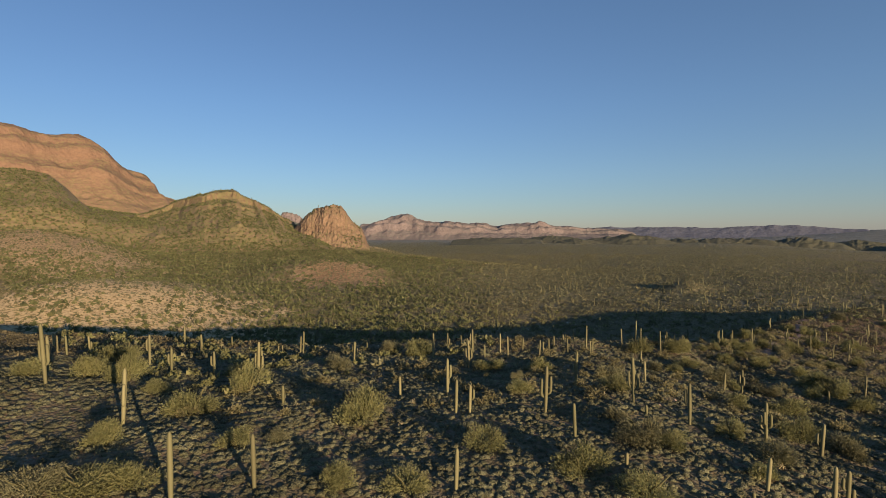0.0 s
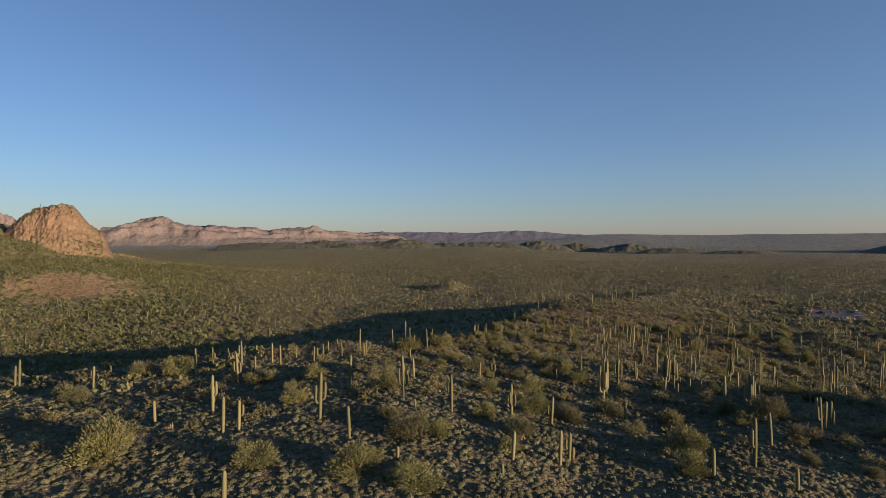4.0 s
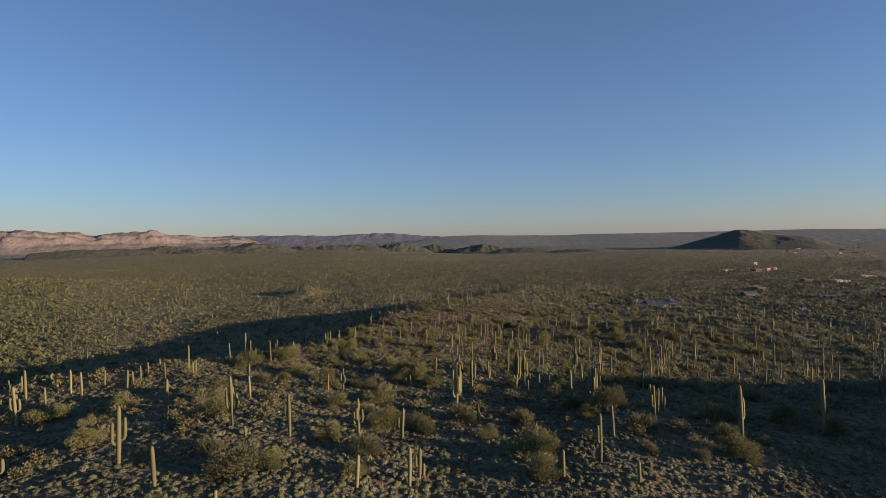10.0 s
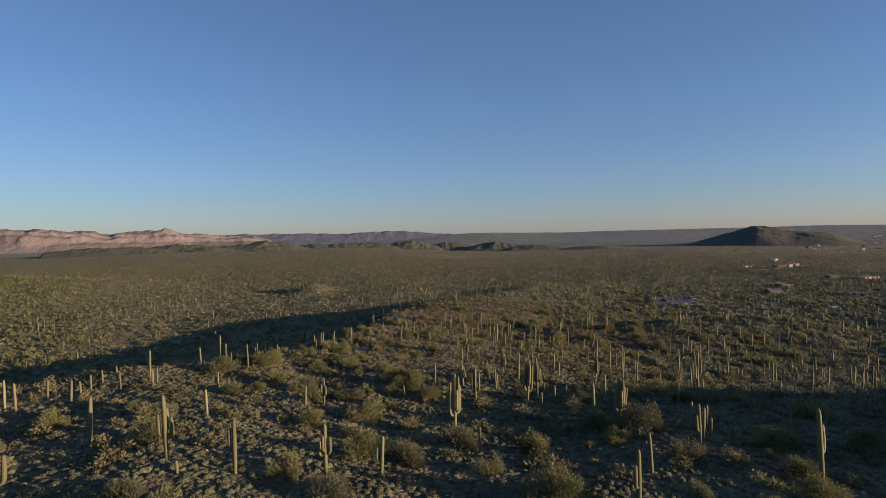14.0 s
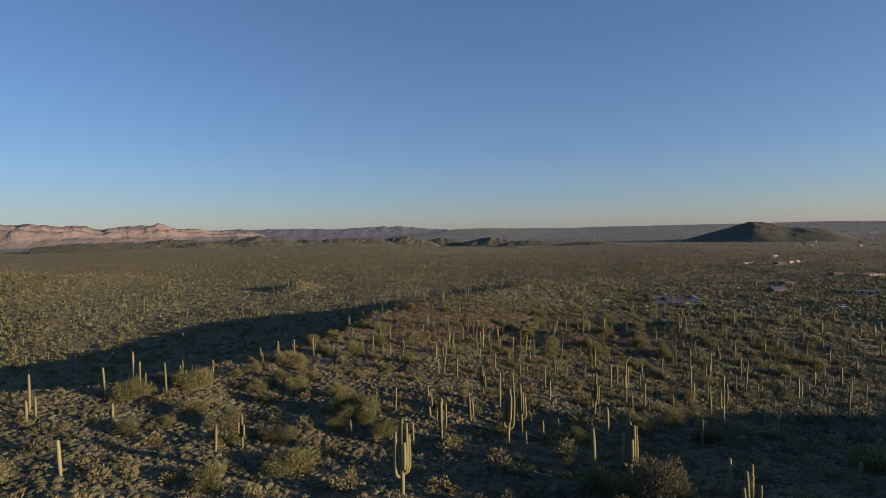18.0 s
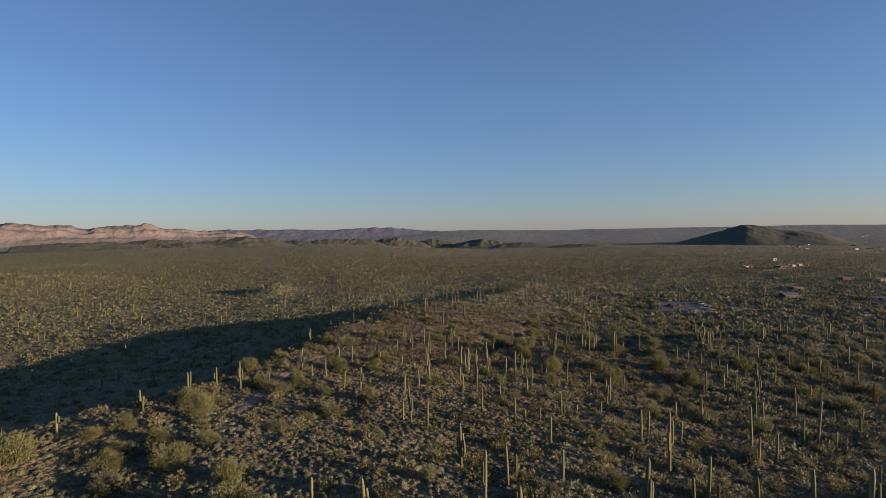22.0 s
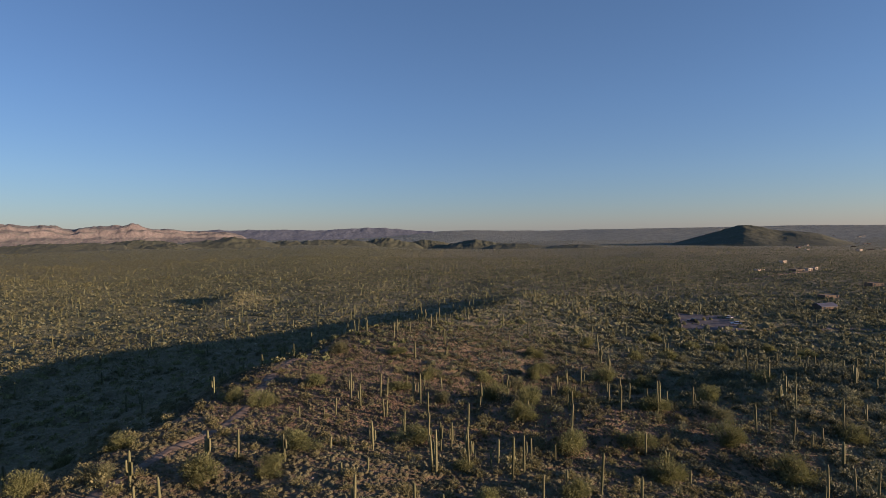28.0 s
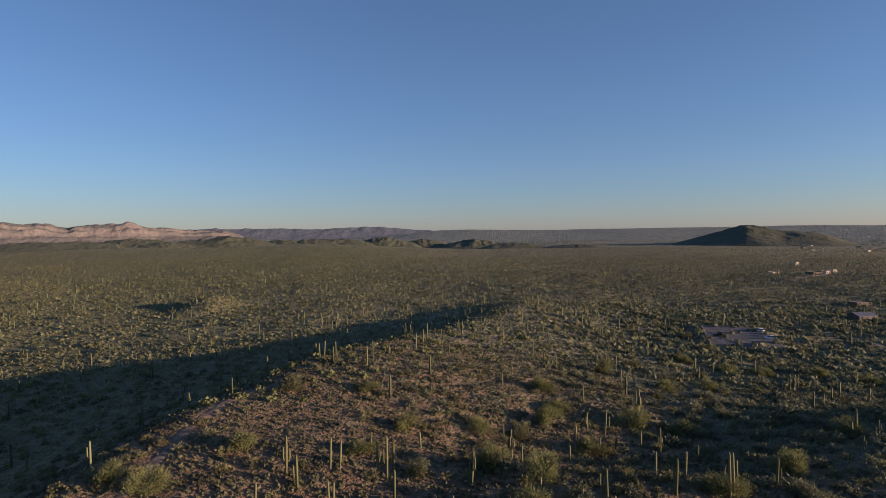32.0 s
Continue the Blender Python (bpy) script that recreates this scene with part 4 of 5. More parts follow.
stand_of_saguaros([
    (-82.4, 206.2, 4.0, 0), (47.3, 207.0, 4.1, 3), (48.0, 207.3, 3.6, 0), (-2.6, 207.4, 2.2, 0),
    (1.3, 207.9, 5.1, 2), (30.6, 208.9, 2.7, 0), (26.8, 209.3, 3.4, 0), (12.1, 210.4, 5.0, 2),
    (17.4, 210.7, 2.2, 0), (13.8, 210.9, 5.0, 2), (91.1, 211.7, 5.5, 0), (9.9, 213.5, 5.8, 0),
    (46.9, 213.8, 4.0, 0), (5.6, 215.4, 5.5, 1), (77.5, 217.8, 3.2, 0), (-14.0, 220.1, 2.2, 0),
    (75.9, 220.3, 4.5, 2), (16.9, 220.5, 5.5, 0), (35.9, 220.7, 5.3, 0), (-10.0, 222.1, 2.0, 0),
    (119.6, 222.2, 6.3, 0), (106.1, 222.3, 5.2, 1), (70.7, 223.0, 5.7, 1), (-8.3, 224.4, 3.5, 0),
])
stand_of_saguaros([
    (89.0, 226.0, 6.3, 0), (0.6, 227.0, 3.6, 0), (1.1, 227.1, 3.4, 0), (9.2, 227.9, 5.0, 0),
    (37.8, 228.4, 4.3, 0), (105.0, 228.6, 5.3, 1), (37.1, 228.6, 4.6, 1), (113.8, 228.7, 5.2, 2),
    (-4.5, 230.1, 5.0, 1), (55.4, 230.8, 6.6, 0), (48.0, 230.8, 5.4, 1), (56.0, 231.0, 6.5, 0),
    (29.5, 232.2, 1.8, 0), (-7.0, 233.2, 5.7, 2), (-35.8, 233.6, 4.2, 1), (84.9, 233.8, 6.1, 0),
    (63.7, 234.0, 5.0, 1), (19.8, 234.2, 5.2, 2), (126.1, 234.6, 6.6, 1), (51.0, 234.9, 4.7, 0),
    (7.3, 235.4, 6.4, 1), (-1.2, 235.7, 4.9, 0), (5.7, 235.9, 5.2, 1), (47.2, 236.3, 4.4, 0),
])
stand_of_saguaros([
    (0.1, 236.5, 4.2, 0), (32.1, 237.8, 2.8, 0), (7.9, 237.8, 4.7, 0), (60.3, 238.3, 3.1, 0),
    (3.6, 244.0, 3.2, 0), (28.5, 245.4, 3.1, 0), (27.0, 246.7, 5.3, 2), (11.5, 249.1, 3.1, 0),
    (37.6, 250.1, 3.3, 0), (61.5, 253.8, 3.3, 0), (56.2, 257.6, 5.5, 2), (45.4, 259.6, 2.8, 0),
    (48.6, 260.2, 2.8, 0), (27.0, 261.0, 3.0, 0), (41.3, 261.1, 4.8, 2), (48.6, 267.5, 5.8, 0),
    (45.4, 269.1, 4.3, 1), (50.5, 271.0, 2.7, 0), (59.2, 277.6, 6.4, 2), (48.2, 284.2, 3.9, 0),
    (-3.9, 288.4, 5.4, 0), (-17.3, 295.3, 4.2, 0), (-16.6, 297.1, 4.2, 0), (-3.9, 297.8, 4.9, 0),
])
stand_of_saguaros([
    (0.1, 299.3, 3.9, 0), (33.0, 299.7, 3.9, 0), (62.4, 300.2, 5.8, 0), (113.2, 308.2, 5.0, 2),
    (113.2, 310.0, 5.2, 2), (6.7, 312.5, 5.6, 0), (48.3, 317.6, 3.6, 0), (42.6, 325.1, 5.7, 0),
    (62.6, 326.4, 4.8, 2), (2.5, 327.6, 5.5, 0), (9.3, 327.9, 6.2, 0), (3.7, 330.7, 4.7, 2),
    (115.2, 330.8, 5.2, 0),
])
thicket([
    (-54.4, 11.4, 7.5), (-51.4, 14.2, 7.9), (-49.8, 17.1, 6.6), (-60.2, 18.7, 5.6), (-92.9, 19.6, 9.0),
    (-90.0, 25.7, 8.1), (-51.5, 27.8, 5.9), (-84.6, 29.1, 7.8), (-65.4, 29.6, 9.0), (-75.6, 29.7, 6.2),
    (-38.4, 30.2, 5.7), (-50.7, 31.9, 4.0), (-33.2, 34.0, 6.1), (-103.5, 34.8, 8.2), (-69.1, 39.2, 7.8),
    (-49.2, 42.6, 9.0), (-82.0, 45.1, 6.1), (-33.2, 46.2, 6.5), (-23.3, 48.5, 8.1), (-16.8, 48.7, 8.4),
    (-21.3, 60.3, 7.9), (-9.9, 60.6, 4.6), (-18.4, 61.1, 5.4), (-76.9, 61.4, 7.5), (10.1, 63.6, 6.0),
    (-26.6, 64.3, 4.6), (-41.2, 65.7, 6.0), (-9.7, 66.8, 6.3), (29.2, 68.8, 4.2), (33.5, 69.5, 6.6),
])
thicket([
    (10.3, 69.7, 7.2), (23.4, 70.2, 3.5), (-14.8, 70.6, 4.8), (-46.9, 73.9, 3.4), (35.2, 75.3, 6.3),
    (4.6, 75.9, 4.3), (-31.9, 76.8, 6.4), (50.3, 77.5, 5.3), (-4.3, 77.9, 5.9), (-8.5, 78.1, 6.7),
    (26.1, 79.2, 5.5), (-56.9, 80.6, 7.8), (-85.2, 82.3, 7.7), (-47.5, 82.5, 5.6), (10.4, 83.2, 4.8),
    (47.7, 83.5, 6.5), (-78.0, 83.7, 9.0), (1.2, 84.4, 7.2), (38.3, 84.6, 8.0), (-36.0, 85.3, 6.3),
    (20.6, 85.7, 5.0), (24.9, 90.0, 8.0), (-18.0, 90.3, 6.1), (19.4, 92.3, 6.3), (-12.0, 97.6, 9.0),
    (51.2, 99.6, 7.6), (-21.6, 103.2, 4.5), (-35.5, 104.7, 6.6), (-16.7, 105.2, 6.4), (35.9, 106.4, 4.7),
])
thicket([
    (20.5, 106.4, 5.6), (-32.4, 107.1, 4.4), (-3.9, 108.2, 5.7), (-25.0, 109.4, 7.2), (-10.8, 109.8, 4.6),
    (28.6, 110.2, 5.4), (11.0, 111.3, 4.6), (-31.9, 113.3, 6.3), (-7.8, 114.0, 7.7), (35.2, 114.7, 5.9),
    (25.7, 115.9, 5.1), (-10.6, 117.2, 8.1), (-42.6, 117.3, 7.0), (8.1, 120.1, 4.4), (2.4, 121.5, 5.3),
    (-25.1, 122.5, 4.9), (-36.6, 123.8, 8.3), (-14.2, 124.8, 5.3), (18.2, 126.6, 3.9), (-27.6, 126.7, 5.2),
    (6.3, 127.1, 3.5), (-21.5, 127.5, 6.1), (-29.0, 130.2, 4.7), (26.3, 130.8, 5.0), (-34.0, 132.9, 3.7),
    (-20.0, 133.0, 4.6), (-26.0, 133.5, 5.1), (-32.6, 136.9, 4.3), (-14.6, 141.5, 4.5), (-1.7, 142.5, 4.0),
])
thicket([
    (-27.1, 146.2, 6.4), (14.7, 146.4, 4.2), (34.4, 147.9, 4.1), (51.1, 148.8, 5.9), (29.7, 151.1, 4.6),
    (-31.5, 153.8, 7.2), (-10.8, 155.6, 6.5), (-36.0, 157.2, 6.8), (10.1, 157.3, 3.8), (-29.7, 157.5, 4.1),
    (-7.0, 165.8, 5.6), (73.9, 165.9, 7.0), (-23.0, 166.1, 6.9), (-14.2, 166.4, 4.2), (62.1, 166.5, 6.0),
    (44.3, 169.7, 5.4), (16.9, 169.8, 5.0), (-20.3, 170.2, 5.3), (-28.3, 170.5, 7.4), (53.7, 171.8, 7.8),
    (-22.4, 175.8, 4.7), (20.0, 177.4, 5.5), (4.4, 181.3, 6.6), (-34.6, 182.1, 6.9), (-30.0, 187.3, 6.2),
    (-18.1, 189.5, 8.4), (93.9, 189.8, 9.0), (18.5, 189.9, 5.2), (53.8, 191.1, 5.7), (-10.0, 193.0, 6.8),
])
thicket([
    (30.5, 193.7, 5.9), (-33.6, 198.1, 5.9), (15.6, 202.0, 5.5), (-9.3, 203.6, 8.5), (93.1, 203.9, 9.0),
    (46.9, 204.9, 9.0), (67.3, 207.3, 9.0), (-48.6, 207.5, 5.9), (114.9, 211.3, 9.0), (34.2, 214.1, 9.0),
    (108.9, 215.0, 9.0), (7.0, 216.0, 9.0), (46.6, 216.7, 9.0), (63.4, 218.7, 9.0), (88.0, 223.6, 9.0),
    (-23.1, 226.5, 8.3), (27.2, 227.0, 8.2), (107.8, 227.2, 9.0), (-29.6, 227.8, 6.7), (67.4, 230.6, 9.0),
    (55.4, 232.7, 9.0), (116.6, 233.2, 9.0), (107.4, 234.5, 9.0), (30.4, 236.5, 8.4), (11.7, 237.9, 6.6),
    (132.9, 239.8, 9.0), (-16.0, 240.1, 8.1), (23.2, 241.0, 8.7), (70.9, 242.2, 9.0), (2.1, 243.8, 8.0),
])
thicket([
    (8.4, 257.6, 7.9), (44.2, 259.9, 8.4), (94.7, 262.5, 9.0), (22.5, 262.8, 9.0), (30.6, 264.5, 7.3),
    (66.1, 270.5, 9.0), (-17.0, 271.0, 9.0), (37.5, 271.4, 9.0), (56.2, 273.0, 9.0), (-1.7, 274.2, 7.8),
    (40.7, 278.2, 9.0), (78.5, 278.4, 7.5), (39.6, 290.6, 8.9), (76.2, 304.7, 9.0), (88.2, 307.2, 9.0),
    (63.3, 319.3, 9.0), (146.5, 323.8, 9.0), (135.2, 330.1, 9.0), (75.7, 330.7, 9.0), (117.7, 331.1, 9.0),
    (107.9, 333.1, 8.6), (98.5, 345.6, 9.0), (116.1, 366.1, 9.0), (118.6, 392.2, 9.0),
])


def fan(count, near, far, left=-84.0, right=50.0):
    """Random places in the fan of land that the flight looks over."""
    a = np.radians(rng.uniform(left, right, count))
    d = np.sqrt(rng.uniform(near ** 2, far ** 2, count))
    return 3 + d * np.sin(a), 20 + d * np.cos(a)


def cover(x, y):
    """How thickly brush grows, 0 to 1."""
    c = 0.82 + 0.32 * fbm(x / 60, y / 60, 3, 71)
    d = crest_at(x, y)[0]
    c = c - 0.45 * np.exp(-((d - 18) / 30) ** 2) * ease(235, 265, y) * ease(375, 335, y)
    for cx, cy, rx, ry in ((-330, 112, 100, 66), (-366, 296, 44, 40), (-620, 150, 120, 70)):
        c = c - 0.75 * np.exp(-((x - cx) / rx) ** 2 - ((y - cy) / ry) ** 2)
    c = np.where((np.abs((x - 143) * 0.94 - (y - 393) * 0.35) < 15) & (np.abs((x - 143) * 0.35 + (y - 393) * 0.94) < 26), 0, c)
    return np.clip(c, 0.03, 1)


def plant_brush():
    big = [leafy(46, 0.38, 300 + k, 0.62) for k in range(10)]
    middle = [leafy(3, 0.95, 330 + k, 0.82) for k in range(12)]
    small = [leafy(4, 0.8, 320 + k, 0.85) for k in range(10)]
    outer = [leafy(2, 1.0, 344 + k, 0.9) for k in range(10)]
    far = [leafy(2, 0.9, 350 + k, 0.9) for k in range(8)]
    # on the ridge itself the single bushes already stand; fill the land round about
    x, y = fan(6800, 60, 340)
    ridge = (x > -70) & (x < 95) & (y < 262)
    k = (rng.uniform(size=len(x)) < cover(x, y) * np.where(ridge, np.where(y > 150, np.where(x > 22, 0.95, 0.66), np.where(x > 8, 0.9, np.where((x < -30) & (y < 115), 0.8, 0.5))), 1.0))
    x, y = x[k], y[k]
    w = rng.uniform(0.9, 2.2, len(x)) * np.where((x > 40) & (y > 250), 1.15, 0.95)
    # those on the ridge stand close under the flight and are finely twigged
    ridge = (x > -70) & (x < 62) & (y < 262)
    fine = [sprays(270, 0.18, 0.12, 310 + k, 0.95, up=0.3) for k in range(8)]
    scatter("ridge_brush", fine, x[ridge], y[ridge], w[ridge] * 0.9, w[ridge] * 0.9, LEAF_PLAIN, "olive palo verde brush on the ridge", "brush")
    x, y, w = x[~ridge], y[~ridge], w[~ridge]
    close = (y < 310) & (x > 0) & (x < 150)
    scatter("slope_brush", [sprays(190, 0.22, 0.15, 324 + k, 0.95, up=0.3) for k in range(8)], x[close], y[close], w[close], w[close] * 0.95, LEAF_DARK, "rounded olive brush on the open slope", "brush")
    x, y, w = x[~close], y[~close], w[~close]
    half = rng.uniform(size=len(x)) < np.where(x > 45, 0.15, 0.55)
    scatter("brush_palo_verde", big, x[half], y[half], w[half], w[half] * 1.05, LEAF, "yellow-green palo verde brush round the ridge", "brush")
    scatter("brush_creosote", big, x[~half], y[~half], w[~half], w[~half], LEAF_DARK, "dull olive creosote brush round the ridge", "brush")
    for tag, count, near, edge, shapes in (("plain", 52000, 340, 800, middle), ("outer_plain", 64000, 800, 1450, outer)):
        x, y = fan(count, near, edge)
        k = rng.uniform(size=len(x)) < cover(x, y) * ease(1700, 700, np.hypot(x, y)) + 0.25
        x, y = x[k], y[k]
        k = surface(x, y) < terrain(x, y) + 3
        x, y = x[k], y[k]
        w = rng.uniform(0.7, 1.75, len(x)) * np.where((x > 60) & (y < 520), 1.35, 1.0)
        half = rng.uniform(size=len(x)) < np.where(x < -420, 0.85, 0.3)
        scatter(tag + "_palo_verde", shapes, x[half], y[half], w[half], w[half], LEAF_PLAIN, "yellow-green brush dotted across the plain", "brush")
        scatter(tag + "_creosote", shapes, x[~half], y[~half], w[~half], w[~half], LEAF_DARK, "dark olive brush dotted across the plain", "brush")
    # small shrubs on the flats beside the ridge
    x, y = fan(46000, 90, 400)
    d = crest_at(x, y)[0]
    k = (rng.uniform(size=len(x)) < cover(x, y)) & ((d < -25) | (x > 70 + 0.1 * y) | (y > 270))
    x, y = x[k], y[k]
    w = rng.uniform(0.4, 0.95, len(x))
    west = x < 0
    scatter("flat_shrubs", small, x[~west], y[~west], w[~west], w[~west] * 0.9, LEAF_GREY, "small grey-green shrubs on the desert flats", "shrub")
    scatter("valley_shrubs", small, x[west], y[west], w[west], w[west] * 0.9, LEAF_PLAIN, "small olive shrubs on the valley floor", "shrub")
    # scattered rounded bushes on the gentle east slope
    x, y = rng.uniform(8, 120, 1500), rng.uniform(62, 310, 1500)
    k = (rng.uniform(size=len(x)) < cover(x, y) * np.where(y > 170, 0.55 + 0.35 * ease(30, 70, x), 0.6)) & (x < 40 + 0.55 * y)
    x, y = x[k], y[k]
    w = rng.uniform(0.8, 1.9, len(x))
    pale = rng.uniform(size=len(x)) < 0.5
    dome = [sprays(150, 0.24, 0.17, 332 + k, 0.95, up=0.3) for k in range(8)]
    scatter("east_slope_bushes", dome, x[pale], y[pale], w[pale], w[pale] * 0.95, LEAF_GREY, "rounded grey-olive bushes on the east slope", "brush")
    scatter("east_slope_palo_verde", dome, x[~pale], y[~pale], w[~pale], w[~pale] * 0.95, LEAF_PLAIN, "rounded yellow-olive bushes on the east slope", "brush")
    # a wood of taller trees on the low ground round the car park
    x, y = rng.uniform(48, 300, 5200), rng.uniform(110, 480, 5200)
    k = (rng.uniform(size=len(x)) < cover(x, y) * ease(30, 95, x - 0.10 * (y - 110))) & (x > 0.45 * (y - 200)) & (cover(x, y) > 0.04)
    x, y = x[k], y[k]
    w = rng.uniform(1.2, 3.0, len(x))
    half = rng.uniform(size=len(x)) < 0.6
    close = (y < 310) & (x < 165)
    soft = [sprays(190, 0.22, 0.15, 316 + k, 0.95, up=0.3) for k in range(8)]
    scatter("slope_trees", soft, x[close], y[close], w[close] * 0.95, w[close] * 0.95, LEAF_GREY, "rounded grey-green trees on the lower slope", "trees")
    x, y, w, half = x[~close], y[~close], w[~close], half[~close]
    scatter("car_park_trees", big, x[half], y[half], w[half], w[half] * 1.1, LEAF_GREY, "grey-green trees crowding round the car park", "trees")
    scatter("car_park_creosote", big, x[~half], y[~half], w[~half], w[~half] * 1.1, LEAF_DARK, "dark green brush crowding round the car park", "trees")
    x, y = fan(20000, 1450, 3300, -62, 48)
    k = rng.uniform(size=len(x)) < cover(x, y)
    x, y = x[k], y[k]
    w = rng.uniform(1.4, 3.2, len(x))
    scatter("distant_brush", far, x, y, w, w * 0.8, LEAF_DARK, "distant olive brush thinning toward the horizon", "brush")


def leafy(count, size, seed, core=0.6):
    """A clump one metre in radius: a rough dark heart and loose leaf tips round it, all single triangles."""
    g = np.random.default_rng(seed)
    a = np.arange(5) * 2 * math.pi / 5 + g.uniform(-0.3, 0.3, 5)
    heart = np.vstack([np.stack([np.cos(a), np.sin(a), np.full(5, -0.1)], 1) * core * g.uniform(0.7, 1.2, (5, 1)), [(g.uniform(-0.2, 0.2), g.uniform(-0.2, 0.2), core)]])
    hf = np.array([(i, (i + 1) % 5, 5) for i in range(5)])
    c = g.normal(size=(count, 3))
    c[:, 2] = np.abs(c[:, 2])
    c = c / np.linalg.norm(c, axis=1)[:, None] * g.uniform(0.35, 0.8, (count, 1)) * (1, 1, 0.9)
    out = c + g.normal(size=(count, 3)) * 0.3 + (0, 0, 0.15)
    out /= np.linalg.norm(out, axis=1)[:, None]
    u = np.cross(out, g.normal(size=(count, 3)))
    u /= np.linalg.norm(u, axis=1)[:, None]
    w = np.cross(out, u) * 0.6 + out * g.uniform(0.2, 0.9, (count, 1))
    sz = size * g.uniform(0.6, 1.3, (count, 1))
    v = np.stack([c - u * sz * 0.5, c + u * sz * 0.5, c + w * sz], 1).reshape(-1, 3)
    f = np.arange(count * 3).reshape(-1, 3)
    return np.vstack([heart, v]), np.vstack([hf, f + 6])


def plant_west_slopes():
    """Dense trees in the valley under the mountains, and small dark shrubs on its stony hills."""
    tree = [leafy(8, 0.75, 360 + k, 0.78) for k in range(10)]
    x, y = fan(20000, 190, 760, -82, -32)
    k = (rng.uniform(size=len(x)) < cover(x, y) * 1.4 * ease(-33, -48, np.degrees(np.arctan2(x, y)))) & (crest_at(x, y)[0] < -40)
    x, y = x[k], y[k]
    w = rng.uniform(1.1, 2.3, len(x))
    scatter("valley_trees", tree, x, y, w, w * 1.1, LEAF_VALLEY, "dark green desert trees filling the valley", "trees")
    small = [leafy(4, 0.95, 380 + k, 0.85) for k in range(8)]
    x, y = fan(40000, 200, 760, -86, -36)
    k = (cover(x, y) < 0.5) & (rng.uniform(size=len(x)) < 0.85)
    x, y = x[k], y[k]
    w = rng.uniform(0.35, 0.9, len(x))
    scatter("hillside_shrubs", small, x, y, w, w, LEAF_DARK, "small dark shrubs dotting stony hillsides", "shrub")


def plant_mountain_slopes():
    """Shrubs and small trees on the slopes below the cliffs."""
    bush = [leafy(4, 0.95, 470 + k, 0.85) for k in range(10)]
    x, y = fan(52000, 620, 1400, -84, -44)
    z = surface(x, y)
    steep = np.hypot(surface(x + 4, y) - z, surface(x, y + 4) - z) / 4
    k = (steep < 0.75) & (z > terrain(x, y) + 2) & (z < terrain(x, y) + 125) & (rng.uniform(size=len(x)) < 0.8 + 0.5 * fbm(x / 40, y / 40, 3, 83))
    x, y = x[k], y[k]
    w = rng.uniform(0.9, 2.2, len(x))
    scatter("mountain_shrubs", bush, x, y, w, w, LEAF_VALLEY, "olive shrubs dotting the slopes below the cliffs", "shrub")


def mound(seed):
    """A soft lumpy mound with loose leaf tips standing out of it."""
    g = np.random.default_rng(seed)
    a = np.arange(5) * 2 * math.pi / 5
    low = np.stack([np.cos(a), np.sin(a), np.full(5, -0.12)], 1) * g.uniform(0.6, 1.0, (5, 1))
    b = a + 0.63 + g.uniform(-0.2, 0.2, 5)
    high = np.stack([np.cos(b) * 0.72, np.sin(b) * 0.72, np.full(5, 0.55)], 1) * g.uniform(0.55, 1.1, (5, 1))
    top = [(g.uniform(-0.2, 0.2), g.uniform(-0.2, 0.2), g.uniform(0.7, 0.9))]
    f = [t for i in range(5) for t in ((i, (i + 1) % 5, 5 + i), ((i + 1) % 5, 5 + (i + 1) % 5, 5 + i), (5 + i, 5 + (i + 1) % 5, 10))]
    c = g.normal(size=(6, 3))
    c[:, 2] = np.abs(c[:, 2])
    c /= np.linalg.norm(c, axis=1)[:, None]
    side = np.cross(c, g.normal(size=(6, 3)))
    side = side / np.linalg.norm(side, axis=1)[:, None] * 0.17
    base = c * (0.72, 0.72, 0.58)
    tips = np.stack([base - side, base + side, base + c * g.uniform(0.14, 0.42, (6, 1)) + (0, 0, 0.1)], 1).reshape(-1, 3)
    return np.vstack([low, high, top, tips]), np.vstack([f, np.arange(18).reshape(-1, 3) + 11])


